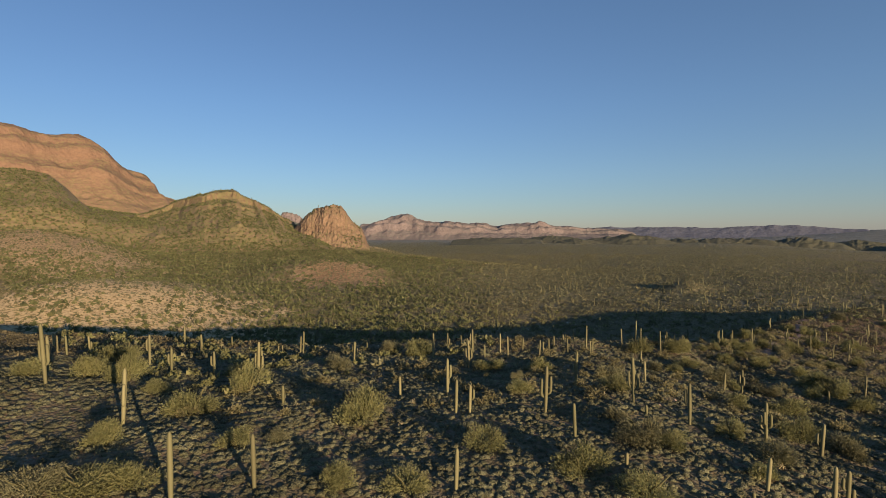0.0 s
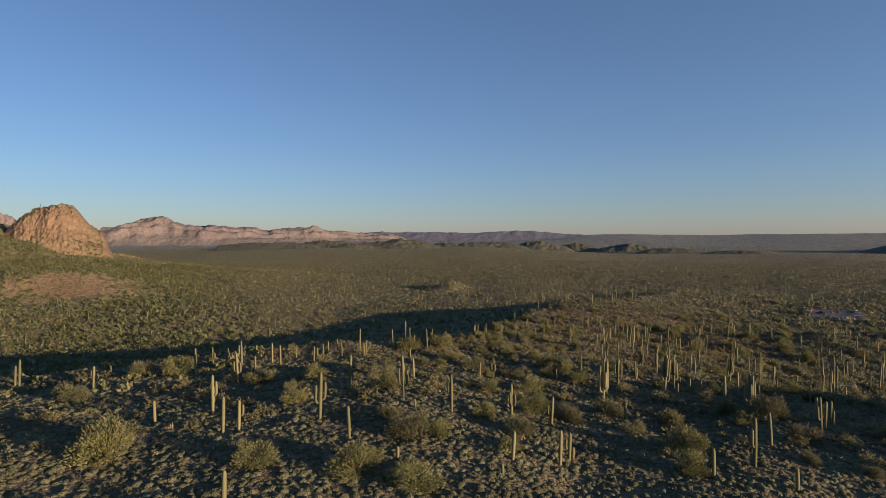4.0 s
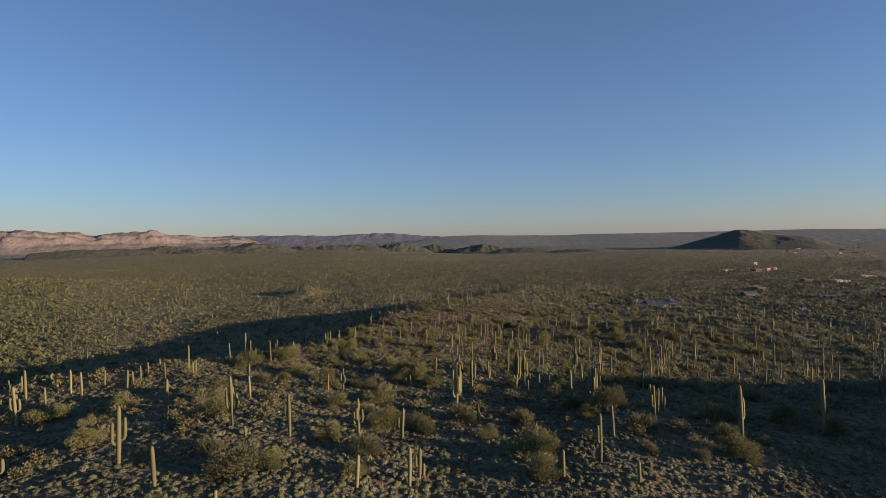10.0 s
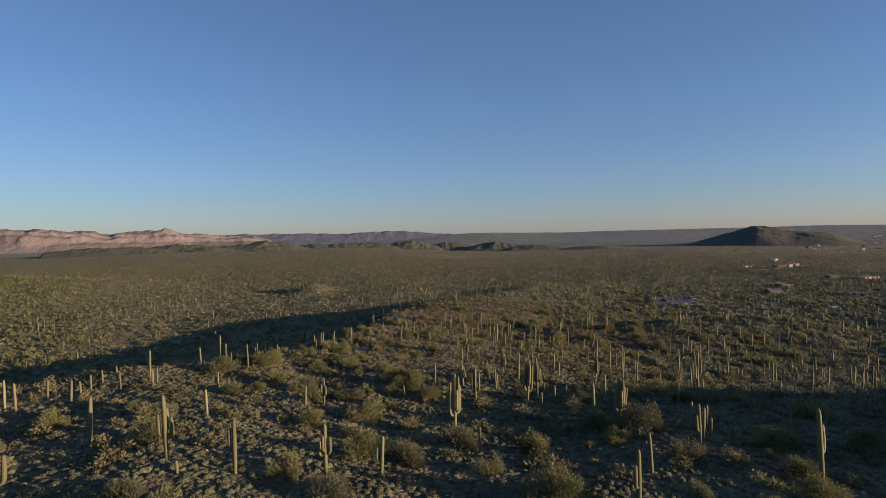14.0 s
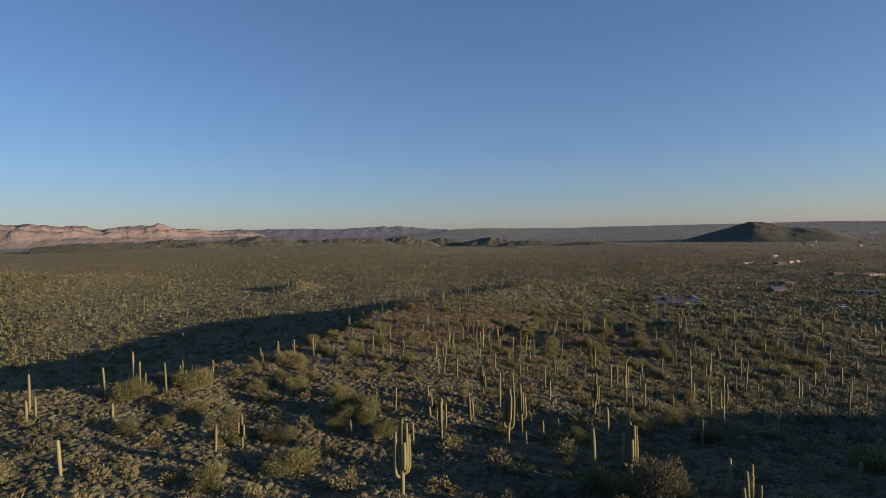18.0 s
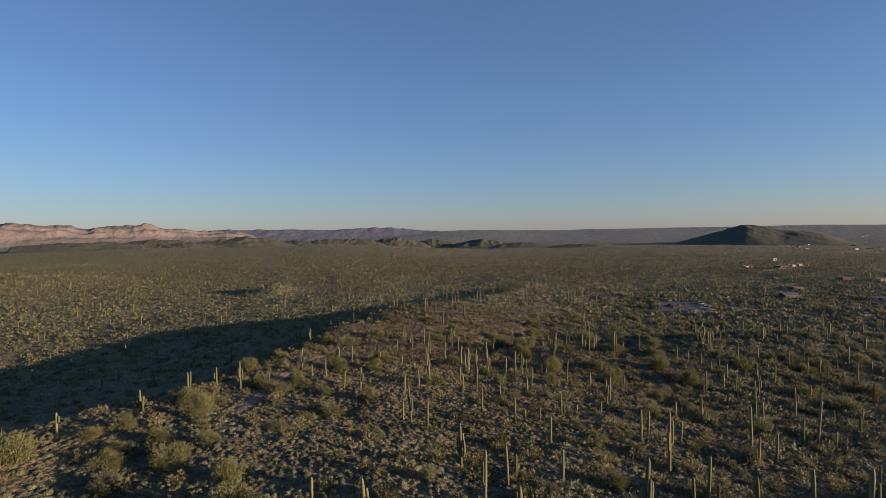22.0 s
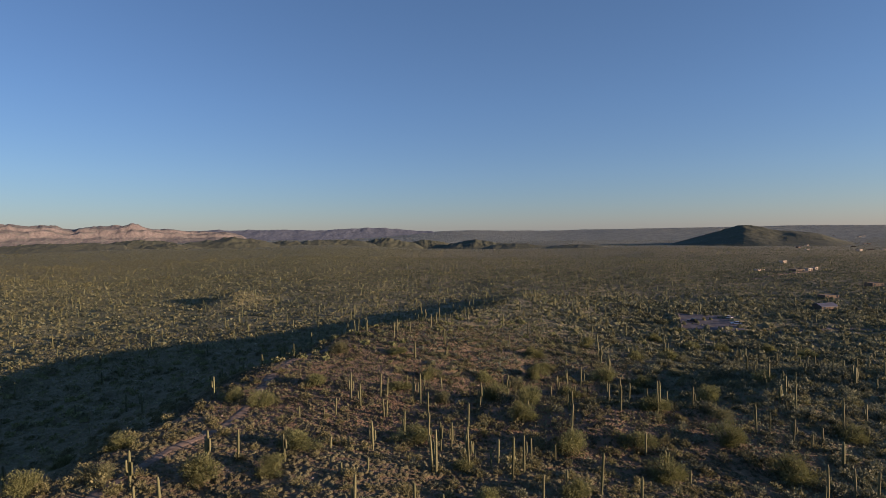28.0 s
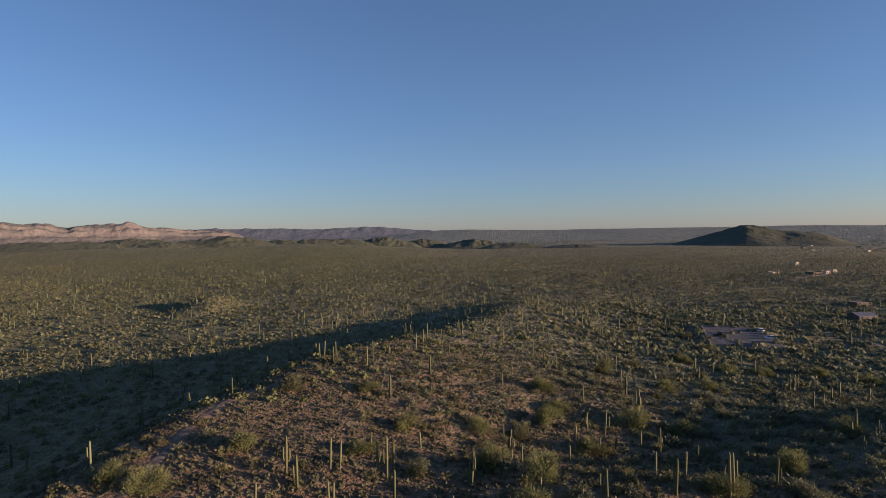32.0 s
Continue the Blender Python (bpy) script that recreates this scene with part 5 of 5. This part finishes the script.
def plant_bursage():
    full = [mound(400 + k) for k in range(28)]
    plain = [leafy(4, 0.75, 430 + k, 0.8) for k in range(16)]
    x, y = rng.uniform(-190, 150, 215000), rng.uniform(-70, 335, 215000)
    d = crest_at(x, y)[0]
    k = rng.uniform(size=len(x)) < np.clip(1.08 + 0.42 * fbm(x / 9, y / 9, 3, 91), 0.4, 1)
    # thick on the ridge that the flight looks over, thinner behind its start and down the far sides
    ahead = (x - 5 < 0.84 * (y + 8)) & (y > -0.12 * x) & (np.hypot(x, y) > 30)
    k &= (d > -12) & (rng.uniform(size=len(x)) < np.where(ahead, 0.6 + 0.4 * ease(290, 190, y), 0.2))
    path_x = np.interp(y, [p[1] for p in TRAIL_LINE], [p[0] for p in TRAIL_LINE])
    k &= (np.abs(x - path_x) > 1.5) | (y < 148) | (y > 275)
    x, y = x[k], y[k]
    w = rng.uniform(0.34, 0.74, len(x))
    ahead = (x - 5 < 0.84 * (y + 8)) & (y > -0.12 * x) & (np.hypot(x, y) > 30)
    near = ahead & (y < 215) & (x > np.where(y < 95, -112, -62)) & (x < np.where(y < 125, 90, 62))
    tall = w * rng.uniform(0.48, 0.76, len(x))
    dry = near & (y + rng.normal(0, 22, len(x)) > 135)
    green = near & ~dry
    smooth(scatter("bursage", full, x[green], y[green], w[green], tall[green], BURSAGE, "low grey-green bursage mounds on the ridge", "shrub").data)
    smooth(scatter("dry_bursage", full, x[dry], y[dry], w[dry], tall[dry], BURSAGE_DRY, "low dry brownish bursage mounds down the ridge", "shrub").data)
    east = ~near & (x > 66)
    west = ~near & (x <= 66)
    scatter("bursage_slopes", plain, x[west], y[west], w[west], w[west] * 0.85, BURSAGE_DRY, "low brownish bursage mounds along the slopes", "shrub")
    scatter("saltbush", plain, x[east], y[east], w[east], w[east] * 0.85, LEAF_GREY, "low dull grey saltbush on the lower slopes", "shrub")
    spiny = [sprays(40, 0.45, 0.14, 500 + k, 0.9) for k in range(6)]
    x, y = rng.uniform(-150, 130, 900), rng.uniform(30, 320, 900)
    k = (fbm(x / 15, y / 15, 2, 97) > 0.15) & (crest_at(x, y)[0] > -5)
    x, y = x[k], y[k]
    w = rng.uniform(0.3, 0.6, len(x))
    scatter("cholla", spiny, x, y, w, w * 1.4, CHOLLA, "straw-coloured spiny cholla clumps", "cactus")


def plant_far_saguaros():
    shapes = []
    for arms in ((), ((0.3, 0.4, 0.11, 0.75),), ((0.3, 0.4, 0.11, 0.7), (3.4, 0.5, 0.1, 0.8))):
        v, f = tube([(0, 0, -0.05), (0, 0, 0.5), (0, 0, 0.93), (0, 0, 1.0)], [0.05, 0.056, 0.05, 0.015], 2, 1.0)
        for turn, start, reach, top in arms:
            c, s = math.cos(turn), math.sin(turn)
            av, af = tube([(0, 0, start), (reach * c, reach * s, start + 0.06), (reach * c, reach * s, top)], [0.03, 0.036, 0.02], 2, 1.0)
            v, f = np.vstack([v, av]), np.vstack([f, af + len(v)])
        shapes.append((v, f))
    x, y = fan(3000, 120, 1000, -70, 50)
    ridge = (x > -60) & (x < 95) & (y < 262)
    k = (rng.uniform(size=len(x)) < cover(x, y) + 0.15) & ~ridge
    x, y = x[k], y[k]
    more_x, more_y = rng.uniform(58, 210, 220), rng.uniform(130, 330, 220)
    k = more_x > 0.35 * (more_y - 100) + 30
    x, y = np.append(x, more_x[k]), np.append(y, more_y[k])
    h = rng.uniform(2.2, 5.4, len(x))
    scatter("far_saguaros", shapes, x, y, h, h, SKIN_FAR, "pale green saguaros standing all over the plain", "cactus", 0.0)


def strew_stones():
    g = np.random.default_rng(3)
    shapes = []
    for k in range(6):
        v = np.array([(1, 0, 0), (0.3, 0.9, 0), (-0.8, 0.6, 0), (-0.8, -0.5, 0), (0.4, -0.9, 0), (0.1, 0.1, 0.8), (-0.3, -0.2, 0.7)], float)
        v = v * g.uniform(0.7, 1.2, (7, 3))
        f = np.array([(0, 1, 5), (1, 2, 5), (2, 6, 5), (2, 3, 6), (3, 4, 6), (4, 5, 6), (4, 0, 5)])
        shapes.append((v, f))
    x, y = fan(9000, 60, 330, -50, 46)
    k = rng.uniform(size=len(x)) < np.clip(0.15 + 0.9 * np.exp(-((x - 105) / 45) ** 2 - ((y - 285) / 40) ** 2) + 0.3 * fbm(x / 25, y / 25, 2, 55), 0.02, 1)
    x, y = x[k], y[k]
    w = rng.uniform(0.1, 0.38, len(x))
    scatter("loose_stones", shapes, x, y, w, w, STONE, "scattered pale brown stones on the slopes", "stones", 0.2)


STONE = plain_material("weathered_stone", (0.36, 0.27, 0.20), 0.9, 0, 0.3, 0.7)
plant_brush()
plant_west_slopes()
plant_mountain_slopes()
plant_bursage()
plant_far_saguaros()
strew_stones()


# ---- trail along the crest ----
def draped_strip(name, line, width, material, lift, label, category, seed, step=0.8):
    """A strip of bare ground that follows the terrain, with ragged edges."""
    pts = np.array(line, float)
    s = np.concatenate([[0], np.cumsum(np.hypot(*np.diff(pts, axis=0).T))])
    at = np.arange(0, s[-1], step)
    cx, cy = np.interp(at, s, pts[:, 0]), np.interp(at, s, pts[:, 1])
    for _ in range(6):
        cx[1:-1], cy[1:-1] = (cx[:-2] + 2 * cx[1:-1] + cx[2:]) / 4, (cy[:-2] + 2 * cy[1:-1] + cy[2:]) / 4
    tx, ty = np.gradient(cx), np.gradient(cy)
    n = np.hypot(tx, ty)
    nx, ny = -ty / n, tx / n
    across = np.linspace(-1, 1, 9)
    half = width * 0.5 * (1 + 0.35 * fbm(at / 3.1, at * 0 + seed, 3, seed))[:, None]
    slip = 0.5 * fbm(at / 7.0, at * 0 + 5.5 + seed, 2, seed + 2)[:, None]
    x, y = cx[:, None] + nx[:, None] * (across * half + slip), cy[:, None] + ny[:, None] * (across * half + slip)
    z = terrain(x, y) + lift * (1 - 1.6 * np.abs(across) ** 4)[None, :]
    me = smooth(mesh_of(name, np.stack([x, y, z], 2).reshape(-1, 3), grid_tris(len(at), 9), material))
    return tagged(new(name, me), label, category, kind="structure")


draped_strip("trail", TRAIL_LINE, 1.9, TRAIL, 0.07, "pale trodden footpath along the crest", "path", 3)
draped_strip("road", [(160, 374), (198, 382), (248, 377), (300, 364), (420, 342)], 5.0, GRAVEL, 0.25, "narrow grey gravel road through brush", "road", 9)
draped_strip("house_drive", [(300, 640), (340, 672), (385, 700), (410, 712)], 6.0, TRAIL, 0.5, "pale dirt drive climbing to a house", "road", 12, 2.0)


# ---- car park, cars and houses ----
def box(bm, x0, x1, y0, y1, z0, z1, bevel=0.0):
    got = bmesh.ops.create_cube(bm, size=1.0, matrix=Matrix.Translation(((x0 + x1) / 2, (y0 + y1) / 2, (z0 + z1) / 2)) @ Matrix.Diagonal((x1 - x0, y1 - y0, z1 - z0, 1)))
    if bevel:
        edges = list({e for v in got["verts"] for e in v.link_edges})
        bmesh.ops.bevel(bm, geom=edges, offset=bevel, segments=2, affect="EDGES")


def boxes(name, rows, material, parent, label="", bevel=0.0):
    bm = bmesh.new()
    for r in rows:
        box(bm, *r, bevel)
    me = bpy.data.meshes.new(name)
    bm.to_mesh(me)
    bm.free()
    me.materials.append(material)
    return part(name, me, parent, label)


LOT_TURN = -20.4


def car_park():
    u, v = np.linspace(-13, 13, 27), np.linspace(-23, 23, 47)
    U, V = np.meshgrid(u, v, indexing="ij")
    V = V + 0.8 * fbm(U / 4, V * 0 + 3, 2, 4) * (np.abs(V) > 22)
    x, y = 143 + U * 0.9373 + V * 0.3486, 393 - U * 0.3486 + V * 0.9373
    z = np.full_like(x, LOT_Z + 0.06) + 0.04 * fbm(x / 3, y / 3, 2, 8)
    tagged(new("car_park", mesh_of("car_park", np.stack([x, y, z], 2).reshape(-1, 3), grid_tris(27, 47)[:, ::-1], GRAVEL)),
           "bare grey-brown gravel car park among brush", "car park", kind="structure")
    wall = tagged(new("low_wall"), "low pale stone wall edging the car park", "wall")
    wall.matrix_basis = pose(143 - 13.3 * 0.9373, 393 + 13.3 * 0.3486, LOT_Z, 0, 0, LOT_TURN)
    for k in range(12):
        boxes("stone_block", [(-0.25, 0.25, -22 + k * 3.6, -18.6 + k * 3.6, -0.2, 0.55 + 0.08 * math.sin(k * 2.2))], STONE, wall, "", 0.06)


def profile(name, outline, half, material, parent, tuck=0.0, label=""):
    """A body with a side outline of (length, height), wider below than above."""
    bm = bmesh.new()
    rows = []
    top = max(z for _, z in outline)
    for side in (-1, 1):
        rows.append([bm.verts.new((side * (half - tuck * (z / top) ** 2), y, z)) for y, z in outline])
    for a, b in zip(range(len(outline)), [*range(1, len(outline)), 0]):
        bm.faces.new((rows[0][a], rows[0][b], rows[1][b], rows[1][a]))
    bm.faces.new(rows[0][::-1])
    bm.faces.new(rows[1])
    bmesh.ops.bevel(bm, geom=bm.edges[:], offset=0.05, segments=2, affect="EDGES")
    bmesh.ops.recalc_face_normals(bm, faces=bm.faces[:])
    me = bpy.data.meshes.new(name)
    bm.to_mesh(me)
    bm.free()
    me.materials.append(material)
    return part(name, me, parent, label)


GLASS = plain_material("dark_car_glass", (0.03, 0.035, 0.04), 0.08, 0, 0.05)
TYRE = plain_material("tyre_rubber", (0.03, 0.03, 0.03), 0.9)
RIM = plain_material("alloy_rim", (0.5, 0.5, 0.52), 0.35, 0.9)
LAMP_GLASS = plain_material("lamp_glass", (0.6, 0.6, 0.6), 0.15)
TAIL_RED = plain_material("tail_lamp_red", (0.35, 0.02, 0.02), 0.2)


def wheel(parent, x, y):
    bm = bmesh.new()
    bmesh.ops.create_cone(bm, cap_ends=True, segments=20, radius1=0.34, radius2=0.34, depth=0.24, matrix=Matrix.Rotation(radians(90), 4, "Y"))
    bmesh.ops.bevel(bm, geom=[e for e in bm.edges if e.is_boundary or len(e.link_faces) == 2 and e.calc_face_angle(0) > 1], offset=0.04, segments=2, affect="EDGES")
    me = bpy.data.meshes.new("wheel")
    bm.to_mesh(me)
    bm.free()
    me.materials.append(TYRE)
    w = part("wheel", me, parent)
    w.location = (x, y, 0.34)
    bm = bmesh.new()
    bmesh.ops.create_cone(bm, cap_ends=True, segments=16, radius1=0.21, radius2=0.18, depth=0.27, matrix=Matrix.Rotation(radians(90), 4, "Y"))
    me = bpy.data.meshes.new("rim")
    bm.to_mesh(me)
    bm.free()
    me.materials.append(RIM)
    part("rim", me, w, "bright metal rim")


def car(x, y, turn, colour, tall, label):
    paint = plain_material("car_paint", colour, 0.25, 0.0, 0.08)
    c = tagged(new("parked_car"), label, "car", "cars in the car park")
    c.matrix_basis = pose(x, y, ground_z(x, y) + 0.08, 0, 0, turn)
    belt = 0.95 if tall else 0.82
    profile("body", [(-2.3, 0.3), (2.3, 0.3), (2.35, 0.6), (2.2, belt - 0.05), (1.1, belt), (-2.2, belt), (-2.35, 0.6)], 0.92, paint, c, 0.06)
    roof = 1.72 if tall else 1.42
    profile("cabin", [(1.05, belt - 0.02), (0.35, roof), (-1.3 if not tall else -1.95, roof), (-2.1, belt - 0.02)], 0.84, GLASS, c, 0.16, "dark tinted glass")
    profile("roof", [(0.38, roof - 0.02), (0.3, roof + 0.05), (-1.25 if not tall else -1.9, roof + 0.05), (-1.35 if not tall else -1.98, roof - 0.02)], 0.70, paint, c)
    for sx in (-0.86, 0.86):
        for sy in (-1.4, 1.42):
            wheel(c, sx, sy)
    for sx in (-0.66, 0.66):
        boxes("headlight", [(sx - 0.17, sx + 0.17, 2.24, 2.36, 0.6, 0.74)], LAMP_GLASS, c, "clear headlight", 0.02)
        boxes("tail_light", [(sx - 0.15, sx + 0.15, -2.36, -2.26, 0.62, 0.8)], TAIL_RED, c, "red tail light", 0.02)
    boxes("bumper", [(-0.88, 0.88, 2.28, 2.42, 0.34, 0.54)], TYRE, c, "", 0.03)
    boxes("bumper", [(-0.88, 0.88, -2.42, -2.28, 0.34, 0.54)], TYRE, c, "", 0.03)


STUCCO_WHITE = plain_material("white_stucco", (0.42, 0.36, 0.29), 0.9, 0, 0.15, 0.6)
STUCCO_TAN = plain_material("tan_stucco", (0.14, 0.108, 0.085), 0.9, 0, 0.2, 0.6)
ROOF_FELT = plain_material("grey_roof_felt", (0.17, 0.15, 0.13), 0.95, 0, 0.2, 0.8)
ROOF_BLUE = plain_material("blue_metal_roof", (0.105, 0.11, 0.145), 0.6, 0.1, 0.15, 0.4)
ROOF_TILE = plain_material("red_clay_tiles", (0.34, 0.13, 0.075), 0.85, 0, 0.3, 0.8)
PANE = plain_material("window_glass", (0.05, 0.06, 0.07), 0.08, 0, 0.05)
TRIM = plain_material("dark_wood_trim", (0.10, 0.065, 0.045), 0.8)


def house(x, y, turn, w, d, h, walls, roof, pitch, label, windows=3):
    t = tagged(new("house"), label, "house", "houses on the plain")
    t.matrix_basis = pose(x, y, ground_z(x, y) - 0.1, 0, 0, turn)
    a = w / 2
    b = d / 2
    boxes("wall", [(-a, a, -b, -b + 0.3, -1, h)], walls, t)
    boxes("wall", [(-a, a, b - 0.3, b, -1, h)], walls, t)
    boxes("wall", [(-a, -a + 0.3, -b + 0.3, b - 0.3, -1, h)], walls, t)
    boxes("wall", [(a - 0.3, a, -b + 0.3, b - 0.3, -1, h)], walls, t)
    if pitch:
        bm = bmesh.new()
        o = 0.6
        pts = [(-a - o, -b - o, h), (a + o, -b - o, h), (a + o, b + o, h), (-a - o, b + o, h), (-a - o, 0, h + pitch), (a + o, 0, h + pitch)]
        low = [bm.verts.new(p) for p in pts]
        high = [bm.verts.new((p[0], p[1], p[2] + 0.2)) for p in pts]
        for q in ((0, 1, 5, 4), (2, 3, 4, 5)):
            bm.faces.new([low[i] for i in q][::-1])
            bm.faces.new([high[i] for i in q])
        for i, j in ((0, 1), (1, 5), (5, 2), (2, 3), (3, 4), (4, 0)):
            bm.faces.new((low[i], low[j], high[j], high[i]))
        me = bpy.data.meshes.new("roof")
        bm.to_mesh(me)
        bm.free()
        me.materials.append(roof)
        part("roof", me, t)
        for s in (-1, 1):
            bm = bmesh.new()
            vs = [bm.verts.new(p) for p in ((s * a, -b, h), (s * a, b, h), (s * a, 0, h + pitch * b / (b + o)), (s * (a - 0.3), -b, h), (s * (a - 0.3), b, h), (s * (a - 0.3), 0, h + pitch * b / (b + o)))]
            bm.faces.new(vs[:3])
            bm.faces.new(vs[3:])
            me = bpy.data.meshes.new("gable")
            bm.to_mesh(me)
            bm.free()
            me.materials.append(walls)
            part("gable", me, t)
    else:
        boxes("roof", [(-a + 0.3, a - 0.3, -b + 0.3, b - 0.3, h - 0.5, h - 0.25)], roof, t)
    for k in range(windows):
        cx = -a + (k + 0.5) * w / windows
        if k == windows // 2 and windows > 1:
            boxes("door", [(cx - 0.5, cx + 0.5, -b - 0.03, -b + 0.1, 0, 2.1)], TRIM, t, "dark wooden door", 0.02)
            continue
        f = boxes("window", [(cx - 0.8, cx + 0.8, -b - 0.04, -b + 0.1, 0.9, 2.2)], TRIM, t)
        boxes("pane", [(cx - 0.7, cx + 0.7, -b - 0.06, -b + 0.05, 1.0, 2.1)], PANE, f, "dark window glass")
    f = boxes("window", [(a - 0.1, a + 0.04, -0.8, 0.8, 0.9, 2.2)], TRIM, t)
    boxes("pane", [(a - 0.05, a + 0.06, -0.7, 0.7, 1.0, 2.1)], PANE, f, "dark window glass")
    return t


car_park()
car(134.5, 393, 60, (0.03, 0.03, 0.035), True, "dark sport utility car parked on gravel")
car(152.0, 385, 75, (0.55, 0.58, 0.65), False, "silver-blue saloon parked at the gravel edge")
car(157.0, 402, 20, (0.75, 0.75, 0.75), False, "white saloon parked at the gravel edge")
car(231.0, 369, 80, (0.78, 0.78, 0.76), True, "white van-like car on the gravel road")
house(238, 448, 12, 11, 7, 2.2, STUCCO_TAN, ROOF_BLUE, 1.7, "tan house under a pitched blue-grey metal roof")
house(276, 500, 10, 11, 7, 2.4, STUCCO_TAN, ROOF_FELT, 0, "flat-roofed dark tan house half hidden by brush")
house(292, 432, -25, 13, 7, 2.4, STUCCO_WHITE, ROOF_FELT, 0, "long low white house with a flat roof")
house(330, 424, -20, 10, 7, 2.6, STUCCO_TAN, ROOF_TILE, 2.4, "house with a red clay tile roof")
house(352, 436, -10, 10, 7, 2.6, STUCCO_TAN, ROOF_TILE, 2.2, "house with a red clay tile roof")
house(392, 716, 20, 13, 9, 3.2, STUCCO_TAN, ROOF_FELT, 0, "large tan hilltop house with a flat roof")
house(408, 722, 20, 6, 6, 3.4, STUCCO_WHITE, ROOF_FELT, 0, "tall white block of a hilltop house", 2)
house(425, 736, 20, 5, 5, 3.2, STUCCO_WHITE, ROOF_FELT, 0, "small white flat-roofed block on a rise", 2)
house(480, 885, 20, 7, 7, 4.0, STUCCO_WHITE, ROOF_FELT, 0, "tall pale two-storey house among brush", 3)
house(366, 742, 20, 10, 6, 1.6, STUCCO_WHITE, ROOF_FELT, 0, "low white outbuilding among brush", 3)
house(383, 551, 5, 14, 9, 2.4, STUCCO_WHITE, ROOF_FELT, 0, "low white house far off in brush", 3)
house(360, 567, 5, 10, 8, 3.0, STUCCO_TAN, ROOF_FELT, 0, "low tan house far off in brush", 3)
house(457, 616, 0, 16, 9, 2.4, STUCCO_WHITE, ROOF_FELT, 0, "low white house far off in brush", 3)
house(480, 614, -8, 14, 9, 2.4, STUCCO_WHITE, ROOF_FELT, 0, "low white house far off in brush", 3)


def far_town():
    """Pale roofs of the town far out on the plain."""
    g = random.Random(4)
    for k in range(24):
        a, d = radians(g.uniform(31, 43)), g.uniform(1700, 3600)
        house(d * math.sin(a), d * math.cos(a), g.uniform(-30, 30), g.uniform(9, 16), g.uniform(8, 10), g.uniform(2.6, 4),
              g.choice((STUCCO_WHITE, STUCCO_WHITE, STUCCO_TAN)), ROOF_FELT, 0, "pale house of the distant town", 3)


far_town()
